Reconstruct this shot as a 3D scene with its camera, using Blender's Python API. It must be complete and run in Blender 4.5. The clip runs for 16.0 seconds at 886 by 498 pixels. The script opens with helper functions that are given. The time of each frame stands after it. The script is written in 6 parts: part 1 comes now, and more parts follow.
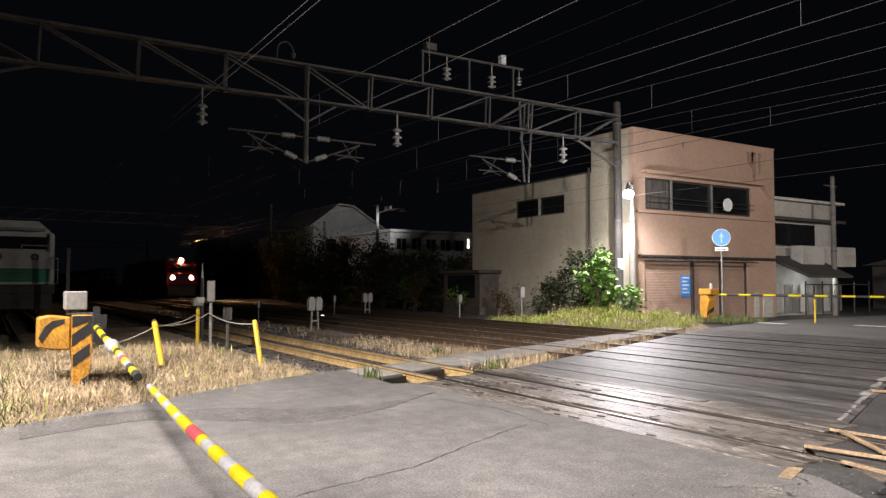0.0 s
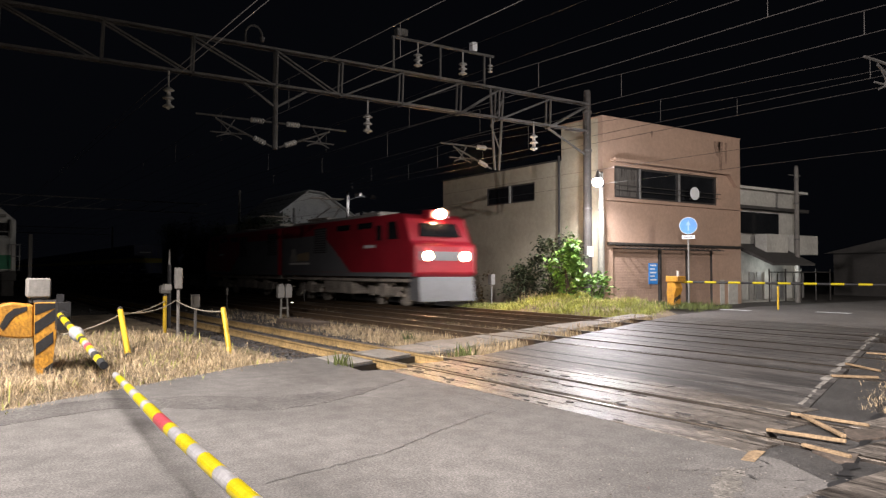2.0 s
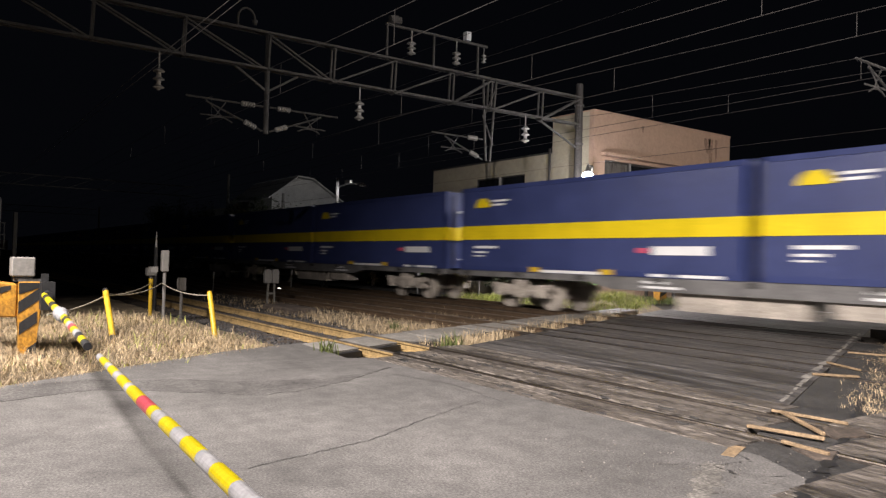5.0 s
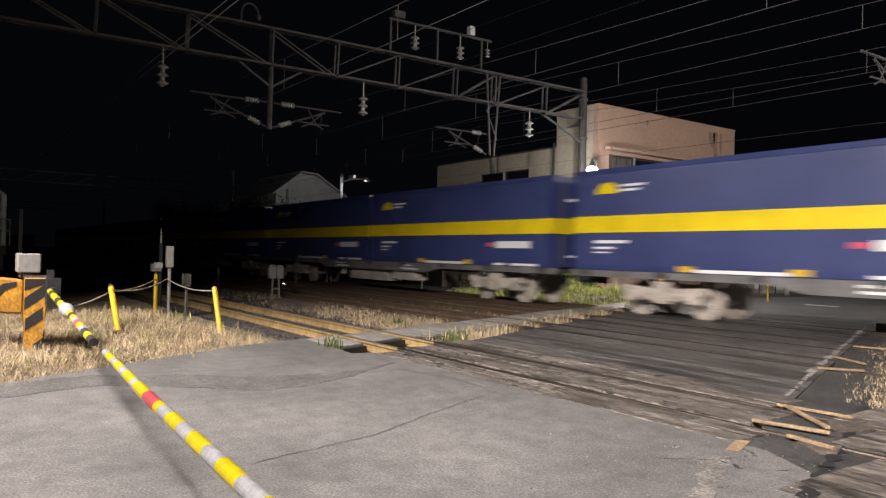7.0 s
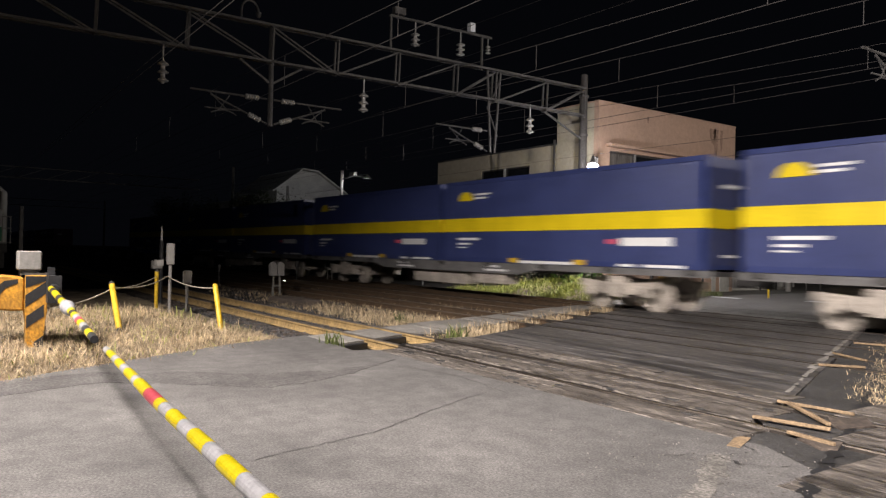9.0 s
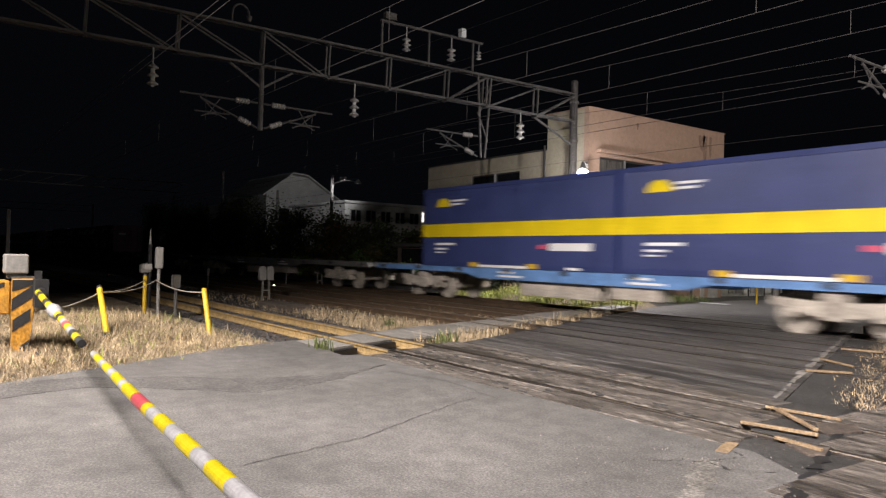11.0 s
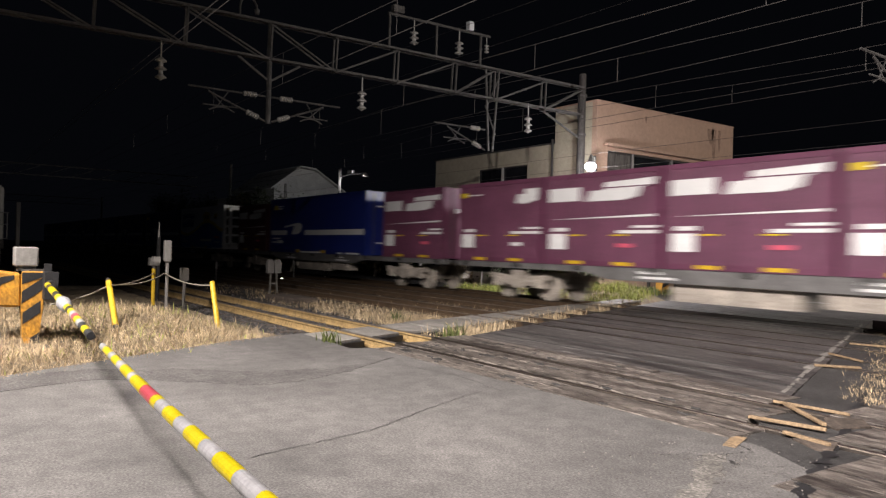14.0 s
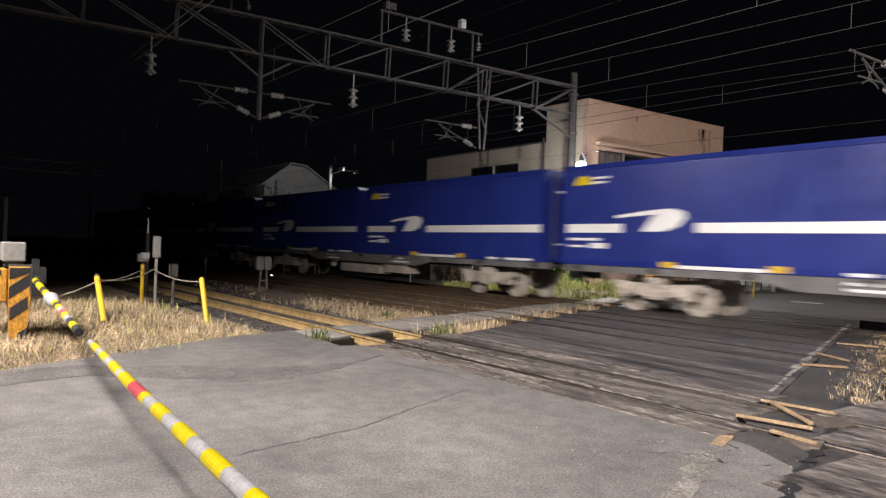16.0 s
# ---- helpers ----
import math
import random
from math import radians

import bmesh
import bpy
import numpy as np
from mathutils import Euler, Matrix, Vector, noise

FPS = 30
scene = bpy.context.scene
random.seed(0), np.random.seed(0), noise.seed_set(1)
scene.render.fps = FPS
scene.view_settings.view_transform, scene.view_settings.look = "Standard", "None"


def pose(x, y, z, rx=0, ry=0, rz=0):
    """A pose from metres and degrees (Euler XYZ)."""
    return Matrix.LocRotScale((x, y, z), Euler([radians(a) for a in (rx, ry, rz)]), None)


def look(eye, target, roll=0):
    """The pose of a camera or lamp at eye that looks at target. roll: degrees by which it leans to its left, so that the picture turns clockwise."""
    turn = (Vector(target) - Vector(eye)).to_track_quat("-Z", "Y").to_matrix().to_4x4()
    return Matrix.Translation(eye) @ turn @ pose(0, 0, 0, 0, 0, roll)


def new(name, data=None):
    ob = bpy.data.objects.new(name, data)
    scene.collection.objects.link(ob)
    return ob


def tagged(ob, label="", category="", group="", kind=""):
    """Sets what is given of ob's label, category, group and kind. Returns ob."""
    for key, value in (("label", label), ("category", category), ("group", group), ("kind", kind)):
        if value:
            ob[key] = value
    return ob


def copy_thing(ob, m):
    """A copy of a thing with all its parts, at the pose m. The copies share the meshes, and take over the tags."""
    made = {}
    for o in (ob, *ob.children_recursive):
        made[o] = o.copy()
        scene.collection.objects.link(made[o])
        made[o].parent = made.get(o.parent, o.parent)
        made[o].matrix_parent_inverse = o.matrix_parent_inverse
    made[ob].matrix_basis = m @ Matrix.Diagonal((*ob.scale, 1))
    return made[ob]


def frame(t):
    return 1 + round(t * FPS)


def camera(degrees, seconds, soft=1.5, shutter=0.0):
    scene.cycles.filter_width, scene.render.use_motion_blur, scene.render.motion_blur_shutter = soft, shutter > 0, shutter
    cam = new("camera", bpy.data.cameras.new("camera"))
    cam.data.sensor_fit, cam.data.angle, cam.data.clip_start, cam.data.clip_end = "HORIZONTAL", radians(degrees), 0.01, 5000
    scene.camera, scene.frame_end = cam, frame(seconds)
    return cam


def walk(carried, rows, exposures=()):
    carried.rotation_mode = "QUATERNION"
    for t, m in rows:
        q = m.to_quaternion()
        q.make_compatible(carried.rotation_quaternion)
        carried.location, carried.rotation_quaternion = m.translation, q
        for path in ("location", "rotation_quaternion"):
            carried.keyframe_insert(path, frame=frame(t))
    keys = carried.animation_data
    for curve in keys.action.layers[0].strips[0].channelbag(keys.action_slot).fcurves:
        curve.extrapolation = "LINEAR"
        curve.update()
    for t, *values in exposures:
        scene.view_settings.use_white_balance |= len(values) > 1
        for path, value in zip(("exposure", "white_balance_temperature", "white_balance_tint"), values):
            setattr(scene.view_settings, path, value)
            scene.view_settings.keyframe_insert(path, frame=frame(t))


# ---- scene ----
cam = camera(62.5, 16.0, soft=1.3, shutter=0.5)
EYE = (0.0, 0.0, 1.4)
# seconds, yaw, pitch, roll of the hand-held camera, which stays on one spot
TURNS = [(0.0, 58.00, 2.70, 0.00), (0.5, 57.17, 2.48, 0.05), (1.0, 56.33, 2.26, 0.13), (1.5, 55.82, 2.03, 0.07),
         (2.0, 55.69, 1.70, -0.06), (2.5, 55.89, 1.30, -0.32), (3.0, 55.98, 1.08, -0.64), (3.5, 55.77, 1.03, -0.96),
         (4.0, 55.18, 0.99, -1.36), (4.2, 55.02, 0.98, -1.42), (6.3, 54.66, 0.84, -1.56), (6.5, 54.74, 0.76, -1.54), (7.0, 55.09, 0.50, -1.37), (7.5, 55.29, 0.29, -1.28),
         (8.0, 55.30, 0.21, -1.22), (8.5, 55.24, 0.21, -1.19), (9.0, 55.14, 0.26, -1.31), (9.2, 55.07, 0.30, -1.33), (11.3, 54.31, 0.70, -1.55), (11.5, 54.29, 0.71, -1.55),
         (12.0, 54.23, 0.67, -1.51), (12.5, 54.40, 0.57, -1.55), (13.0, 54.69, 0.41, -1.55), (13.5, 54.89, 0.26, -1.59),
         (14.0, 54.94, 0.15, -1.64), (14.5, 54.83, 0.06, -1.65), (15.0, 54.65, 0.02, -1.78), (15.5, 54.49, 0.00, -1.87),
         (16.0, 54.20, 0.00, -2.00)]
# the phone's automatic exposure: seconds, stops
EXPOSURES = [(0.0, 0.08), (2.0, 0.0), (2.6, -0.25), (3.2, -0.25), (3.8, -0.02), (4.4, -0.05), (6.3, -0.12), (9.2, -0.15), (11.3, -0.05), (13.2, -0.03), (14.2, -0.12), (16.0, -0.12)]
walk(cam, [(t, pose(*EYE, 90 + p, r, y)) for t, y, p, r in TURNS], EXPOSURES)

# ---- world and lamps: a clear night, one street lamp behind the tracks, one on the near side of the road
world = bpy.data.worlds.new("night")
scene.world = world
world.use_nodes = True
bg = world.node_tree.nodes["Background"]
bg.inputs[0].default_value = (0.55, 0.62, 0.9, 1)
bg.inputs[1].default_value = 0.0028


def lamp(name, kind, at, energy, colour, size=0.15, target=None, spot=160, blend=0.6):
    data = bpy.data.lights.new(name, kind)
    data.energy, data.color = energy, colour
    data.shadow_soft_size = size
    ob = new(name, data)
    if kind == "SPOT":
        data.spot_size, data.spot_blend = radians(spot), blend
        ob.matrix_world = look(at, target)
    else:
        ob.location = at
    return ob


FAR_LAMP = (-18.5, 19.36, 4.58)
ROAD_LAMP = (3.5, 25.0, 7.2)
NEAR_LAMP = (5.0, -4.7, 8.8)
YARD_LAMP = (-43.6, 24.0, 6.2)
POOL_LAMP = (-7.0, -4.2, 8.6)
lamp("street_light_far", "SPOT", FAR_LAMP, 2150, (1.0, 0.95, 0.97), 0.12, (-18.0, 19.0, 0.0), 174, 0.45)
lamp("street_light_near", "SPOT", NEAR_LAMP, 27000, (1.0, 0.905, 0.88), 0.15, (2.6, 13.0, 1.0), 127, 1.0)
lamp("street_light_pool", "SPOT", POOL_LAMP, 18000, (1.0, 0.91, 0.87), 1.0, (-9.0, 3.7, 0.0), 97, 1.0)
lamp("street_light_road", "SPOT", ROAD_LAMP, 7500, (1.0, 0.90, 0.80), 0.25, (-12.0, 25.0, 1.0), 124, 0.8)
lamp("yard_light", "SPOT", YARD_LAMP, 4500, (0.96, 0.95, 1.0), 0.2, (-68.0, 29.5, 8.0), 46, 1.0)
# added fill, in place of unseen car headlights on the neighbour's low front
lamp("porch_fill_light", "POINT", (-19.3, 33.0, 1.62), 45, (0.95, 1.0, 0.97), 0.08)


# ---- materials
def mat(name, base, rough=0.8, metal=0.0, var=0.25, scale=1.5, fine=35.0, bump=0.25, second=None, amount=0.5, emit=None, strength=0.0,
        dist=0.01, island=False, objvar=0.0, coat=0.0, stretch=None, grain=None, stones_in=0.0):
    m = bpy.data.materials.new(name)
    m.use_nodes = True
    nt = m.node_tree
    b = nt.nodes["Principled BSDF"]
    link = nt.links.new
    co = nt.nodes.new("ShaderNodeTexCoord")
    n1 = nt.nodes.new("ShaderNodeTexNoise")
    n1.inputs["Scale"].default_value, n1.inputs["Detail"].default_value, n1.inputs["Roughness"].default_value = scale, 6, 0.62
    n2 = nt.nodes.new("ShaderNodeTexNoise")
    n2.inputs["Scale"].default_value, n2.inputs["Detail"].default_value = fine, 4
    where = co.outputs["Object"]
    if stretch:
        mp = nt.nodes.new("ShaderNodeMapping")
        mp.inputs["Scale"].default_value = stretch
        link(where, mp.inputs["Vector"])
        where = mp.outputs[0]
    link(where, n1.inputs["Vector"])
    link(where, n2.inputs["Vector"])
    n3 = nt.nodes.new("ShaderNodeTexNoise")
    n3.inputs["Scale"].default_value, n3.inputs["Detail"].default_value = scale * 9, 5
    link(where, n3.inputs["Vector"])
    ramp = nt.nodes.new("ShaderNodeValToRGB")
    ramp.color_ramp.elements[0].position, ramp.color_ramp.elements[1].position = 0.34, 0.66
    lo = [c * (1 - var) for c in base]
    hi = [min(1, c * (1 + var)) for c in base]
    if second:
        lo = [base[i] * (1 - amount) + second[i] * amount for i in range(3)]
        hi = list(base)
    ramp.color_ramp.elements[0].color = (*lo, 1)
    ramp.color_ramp.elements[1].color = (*hi, 1)
    link(n1.outputs["Fac"], ramp.inputs["Fac"])
    mul = nt.nodes.new("ShaderNodeMix")
    mul.data_type, mul.blend_type = "RGBA", "MULTIPLY"
    mul.inputs[0].default_value = 1.0
    r2 = nt.nodes.new("ShaderNodeMapRange")
    r2.inputs[1].default_value, r2.inputs[2].default_value = 0.36, 0.64
    speck = var if grain is None else grain
    r2.inputs[3].default_value, r2.inputs[4].default_value = 1 - speck, 1 + speck * 0.4
    link(n2.outputs["Fac"], r2.inputs[0])
    link(ramp.outputs["Color"], mul.inputs[6])
    link(r2.outputs[0], mul.inputs[7])
    r3 = nt.nodes.new("ShaderNodeMapRange")
    r3.inputs[1].default_value, r3.inputs[2].default_value = 0.35, 0.65
    r3.inputs[3].default_value, r3.inputs[4].default_value = 1 - var * 0.7, 1 + var * 0.5
    link(n3.outputs["Fac"], r3.inputs[0])
    mul3 = nt.nodes.new("ShaderNodeMix")
    mul3.data_type, mul3.blend_type = "RGBA", "MULTIPLY"
    mul3.inputs[0].default_value = 1.0
    link(mul.outputs[2], mul3.inputs[6])
    link(r3.outputs[0], mul3.inputs[7])
    out = mul3.outputs[2]
    if island or objvar:
        src = nt.nodes.new("ShaderNodeNewGeometry" if island else "ShaderNodeObjectInfo")
        rr = nt.nodes.new("ShaderNodeMapRange")
        k = objvar or 0.55
        rr.inputs[3].default_value, rr.inputs[4].default_value = 1 - k, 1 + k * 0.5
        link(src.outputs["Random Per Island" if island else "Random"], rr.inputs[0])
        m2 = nt.nodes.new("ShaderNodeMix")
        m2.data_type, m2.blend_type = "RGBA", "MULTIPLY"
        m2.inputs[0].default_value = 1.0
        link(out, m2.inputs[6])
        link(rr.outputs[0], m2.inputs[7])
        out = m2.outputs[2]
    if stones_in:
        vo = nt.nodes.new("ShaderNodeTexVoronoi")
        vo.inputs["Scale"].default_value = stones_in
        link(where, vo.inputs["Vector"])
        bw = nt.nodes.new("ShaderNodeRGBToBW")
        link(vo.outputs["Color"], bw.inputs[0])
        rs = nt.nodes.new("ShaderNodeMapRange")
        rs.inputs[1].default_value, rs.inputs[2].default_value = 0.2, 0.85
        rs.inputs[3].default_value, rs.inputs[4].default_value = 0.82, 1.2
        link(bw.outputs[0], rs.inputs[0])
        m3 = nt.nodes.new("ShaderNodeMix")
        m3.data_type, m3.blend_type = "RGBA", "MULTIPLY"
        m3.inputs[0].default_value = 1.0
        link(out, m3.inputs[6])
        link(rs.outputs[0], m3.inputs[7])
        out = m3.outputs[2]
    link(out, b.inputs["Base Color"])
    b.inputs["Metallic"].default_value = metal
    rg = nt.nodes.new("ShaderNodeMapRange")
    rg.inputs[3].default_value, rg.inputs[4].default_value = max(0.05, rough - 0.12), min(1, rough + 0.12)
    link(n1.outputs["Fac"], rg.inputs[0])
    link(rg.outputs[0], b.inputs["Roughness"])
    if coat:
        b.inputs["Coat Weight"].default_value = coat
    if bump:
        bp = nt.nodes.new("ShaderNodeBump")
        bp.inputs["Strength"].default_value, bp.inputs["Distance"].default_value = bump, dist
        link(n2.outputs["Fac"], bp.inputs["Height"])
        link(bp.outputs[0], b.inputs["Normal"])
    if emit:
        b.inputs["Emission Color"].default_value = (*emit, 1)
        b.inputs["Emission Strength"].default_value = strength
    return m


ASPHALT = mat("asphalt", (0.122, 0.116, 0.11), 0.85, var=0.24, scale=0.55, fine=60, bump=0.35, dist=0.006, grain=0.35, stones_in=85.0)
ASPHALT_STRIP = mat("coarse_asphalt", (0.098, 0.093, 0.088), 0.85, var=0.35, scale=2.5, fine=60, bump=0.9, dist=0.01, stones_in=45.0)
ASPHALT_WORN = mat("rutted_asphalt", (0.105, 0.098, 0.092), 0.58, var=0.75, scale=2.4, fine=26, bump=0.6, dist=0.015, stretch=(0.12, 1.6, 1.0))
ASPHALT_DARK = mat("asphalt_dark", (0.05, 0.048, 0.046), 0.7, var=0.35, scale=1.8, fine=60, bump=0.8, dist=0.012, stones_in=55.0)
BOARD = mat("crossing_board", (0.17, 0.15, 0.13), 0.42, var=0.7, scale=3.4, fine=40, bump=0.9, dist=0.015, objvar=0.35, stretch=(0.22, 1.5, 1.0))
CONCRETE = mat("concrete_slab", (0.26, 0.245, 0.22), 0.8, var=0.25, scale=1.3, fine=30, bump=0.4, objvar=0.2)
GROUND = mat("dark_soil", (0.04, 0.034, 0.028), 0.95, var=0.4, scale=0.6, fine=18, bump=0.8, dist=0.03)
STONE = mat("ballast_stone", (0.075, 0.07, 0.068), 0.85, var=0.3, scale=4, fine=30, bump=0.4, island=True)
WORN_PALE = mat("worn_pale_asphalt", (0.155, 0.145, 0.13), 0.9, var=0.4, scale=4, fine=40, bump=0.6, stones_in=60.0)
CHIP = mat("pale_chip", (0.20, 0.185, 0.165), 0.9, var=0.3, scale=4, fine=30, bump=0.4, island=True)
SLEEVE = mat("cream_sleeve", (0.2, 0.19, 0.165), 0.6, var=0.2, scale=3)
VERGE_SOIL = mat("straw_soil", (0.20, 0.155, 0.10), 0.95, var=0.4, scale=1.5, fine=40, bump=0.8, dist=0.03)
RAIL_SIDE = mat("rusty_rail", (0.085, 0.055, 0.032), 0.7, 0.2, var=0.3, scale=4, fine=40)
RAIL_TOP = mat("worn_rail_head", (0.22, 0.185, 0.15), 0.5, 0.8, var=0.15, scale=5, fine=60, bump=0.1)
# rust of the near rails, brightened to carry the lamplight on their sides
RAIL_TAN_LIT = mat("lit_tan_rust_rail", (0.36, 0.25, 0.11), 0.7, 0.1, var=0.3, scale=4, fine=40)
RAIL_SHINE = mat("polished_rail_head", (0.10, 0.085, 0.07), 0.36, 0.9, var=0.2, scale=5, fine=60, bump=0.1)
RAIL_DARK = mat("dark_rail", (0.06, 0.05, 0.042), 0.6, 0.4, var=0.3, scale=4, fine=40)
SLEEPER = mat("sleeper_wood", (0.09, 0.07, 0.055), 0.9, var=0.35, scale=3, fine=30)
STUCCO = mat("peach_stucco", (0.40, 0.27, 0.20), 0.88, var=0.1, scale=0.7, fine=22, bump=0.35, second=(0.30, 0.21, 0.16), amount=0.5)
STUCCO_SIDE = mat("cream_stucco", (0.42, 0.38, 0.29), 0.9, var=0.1, scale=0.6, fine=22, bump=0.35, second=(0.30, 0.27, 0.2), amount=0.5)
STAIN = mat("rain_stain", (0.27, 0.18, 0.135), 0.9, var=0.3, scale=2.5, fine=12)
WINDOW_PALE = mat("curtained_window", (0.10, 0.092, 0.085), 0.3, var=0.35, scale=3, bump=0, stretch=(1.0, 4.0, 0.4))
GLASS_DARK = mat("dark_window", (0.012, 0.013, 0.015), 0.12, var=0.3, bump=0)
FRAME_DARK = mat("dark_frame", (0.03, 0.027, 0.025), 0.6, var=0.2)
FRAME_ALU = mat("aluminium_frame", (0.35, 0.34, 0.33), 0.45, 0.6, var=0.15)
SHUTTER = mat("brown_shutter", (0.30, 0.205, 0.155), 0.7, var=0.1, scale=1.2, fine=14, bump=0.05)
WHITE_WALL = mat("white_wall", (0.42, 0.41, 0.38), 0.85, var=0.15, scale=0.8)
ROOF_LIGHT = mat("pale_roof", (0.5, 0.49, 0.46), 0.8, var=0.15, scale=1)
ROOF_DARK = mat("dark_roof", (0.05, 0.047, 0.045), 0.8, var=0.2, scale=1)
STEEL = mat("galvanised_steel", (0.10, 0.096, 0.093), 0.6, 0.25, var=0.3, scale=2.5, fine=30)
POLE_CONC = mat("pole_concrete", (0.15, 0.14, 0.13), 0.85, var=0.2, scale=2)
MAST_DARK = mat("dark_mast_steel", (0.055, 0.05, 0.047), 0.75, var=0.3, scale=2.5)
POLE_WHITE = mat("pale_pole", (0.20, 0.19, 0.175), 0.7, var=0.25, scale=3)
WIRE = mat("copper_wire", (0.075, 0.07, 0.067), 0.5, 0.4, var=0.2)
PORCELAIN = mat("porcelain", (0.42, 0.41, 0.39), 0.3, var=0.08, coat=0.3)
YELLOW = mat("yellow_paint", (0.62, 0.40, 0.02), 0.5, var=0.2, scale=5, fine=30)
YELLOW_BAR = mat("yellow_bar_film", (0.50, 0.40, 0.004), 0.4, var=0.1, scale=8)
WHITE_BAR = mat("white_bar_film", (0.31, 0.306, 0.31), 0.4, var=0.15, scale=8)
RED_BAR = mat("red_bar_film", (0.42, 0.06, 0.08), 0.4, var=0.1, scale=8)
BLACK = mat("black_paint", (0.02, 0.02, 0.021), 0.55, var=0.25, scale=5)
ORANGE = mat("orange_gate", (0.62, 0.30, 0.03), 0.5, var=0.3, scale=4, second=(0.18, 0.09, 0.03), amount=0.7)
GREY_BOX = mat("grey_box", (0.22, 0.21, 0.195), 0.6, var=0.15, scale=4)
ROPE = mat("rope", (0.42, 0.38, 0.3), 0.9, var=0.2, scale=20)
SIGN_ARROW = mat("faded_arrow", (0.28, 0.48, 0.75), 0.4, var=0.1)
BLUE_SIGN = mat("blue_sign", (0.05, 0.25, 0.66), 0.35, var=0.06)
WHITE_SIGN = mat("white_sign", (0.72, 0.74, 0.76), 0.4, var=0.06)
TIMBER = mat("pale_timber", (0.27, 0.19, 0.11), 0.75, var=0.3, scale=6, fine=40)
DRY_GRASS = mat("dry_grass", (0.54, 0.42, 0.26), 0.85, var=0.3, scale=1.5, fine=8, bump=0, island=True)
GREEN_GRASS = mat("green_grass", (0.13, 0.16, 0.04), 0.8, var=0.35, scale=1.5, fine=8, bump=0, island=True)
YELLOW_GRASS = mat("yellow_grass", (0.37, 0.40, 0.09), 0.8, var=0.3, scale=1.2, fine=8, bump=0, island=True)
LEAF = mat("leaf", (0.13, 0.26, 0.04), 0.5, var=0.35, scale=2, fine=10, bump=0, island=True)
LEAF_DARK = mat("dark_leaf", (0.045, 0.06, 0.022), 0.7, var=0.35, scale=1, fine=8, bump=0, island=True)
LEAF_BROWN = mat("brown_leaf", (0.13, 0.085, 0.03), 0.8, var=0.35, scale=1, fine=8, bump=0, island=True)
BARK = mat("bark", (0.08, 0.06, 0.045), 0.9, var=0.3, scale=6)
LOCO_RED = mat("red_loco_paint", (0.34, 0.016, 0.03), 0.38, var=0.12, scale=1.2, bump=0.05, coat=0.2)
LOCO_GREY = mat("grey_loco_paint", (0.17, 0.173, 0.182), 0.45, var=0.1, scale=1.2, bump=0.05)
LOUVRE = mat("louvre_grey", (0.13, 0.132, 0.137), 0.6, var=0.1)
GOLD = mat("dull_gold", (0.42, 0.32, 0.18), 0.5, var=0.2)
LOCO_ROOF = mat("loco_roof", (0.42, 0.40, 0.37), 0.6, var=0.2, scale=2)
UNDER = mat("dusty_underframe", (0.46, 0.41, 0.35), 0.85, var=0.35, scale=2, fine=20)
UNDER_DARK = mat("dark_underframe", (0.05, 0.047, 0.045), 0.8, var=0.3, scale=2)
DECK = mat("wagon_frame", (0.15, 0.146, 0.142), 0.7, var=0.25, scale=1.4)
DECK_BLUE = mat("blue_wagon_frame", (0.12, 0.24, 0.48), 0.6, var=0.2, scale=1.4)
DECK_BROWN = mat("brown_wagon_frame", (0.22, 0.15, 0.11), 0.75, var=0.25, scale=1.4)
C_BLUE = mat("blue_container", (0.034, 0.046, 0.135), 0.38, var=0.12, scale=1.0, bump=0.08)
C_BLUE2 = mat("deep_blue_container", (0.015, 0.027, 0.18), 0.32, var=0.12, scale=1.0, bump=0.08)
C_YELLOW = mat("yellow_stripe", (0.72, 0.54, 0.01), 0.45, var=0.1, scale=1.5, bump=0.05)
C_PURPLE = mat("wine_container", (0.135, 0.044, 0.082), 0.5, var=0.15, scale=1.0, bump=0.08)
C_PURPLE2 = mat("brown_container", (0.10, 0.035, 0.04), 0.5, var=0.15, scale=1.0, bump=0.08)
C_WHITE = mat("white_container", (0.84, 0.84, 0.83), 0.45, var=0.08, scale=1.0, bump=0.05)
C_SKY = mat("bright_blue_container", (0.02, 0.14, 0.55), 0.42, var=0.1, scale=1.0, bump=0.05)
C_INK = mat("white_lettering", (0.75, 0.75, 0.74), 0.5, var=0.06)
C_PINK = mat("pink_lettering", (0.62, 0.1, 0.16), 0.5, var=0.06)
C_NAVY = mat("navy_lettering", (0.05, 0.06, 0.28), 0.5, var=0.06)
HEAD = mat("headlight", (0.9, 0.8, 0.6), 0.3, emit=(1.0, 0.56, 0.26), strength=750)
LAMP_GLOW = mat("lamp_glow", (0.9, 0.9, 0.9), 0.3, emit=(1.0, 0.96, 1.0), strength=260)
SMALL_GLOW = mat("small_light", (0.9, 0.9, 0.9), 0.3, emit=(1.0, 0.9, 0.8), strength=2.5)
LOCO_GREEN = mat("green_band", (0.02, 0.20, 0.10), 0.5, var=0.1)
LOCO_WHITE = mat("cream_loco_paint", (0.42, 0.42, 0.40), 0.5, var=0.12, scale=1.5)


# ---- mesh helpers
def box(bm, x0, x1, y0, y1, z0, z1):
    vs = [bm.verts.new((x, y, z)) for x in (x0, x1) for y in (y0, y1) for z in (z0, z1)]
    for f in ((0, 1, 3, 2), (4, 6, 7, 5), (0, 4, 5, 1), (2, 3, 7, 6), (0, 2, 6, 4), (1, 5, 7, 3)):
        bm.faces.new([vs[i] for i in f])
    return vs


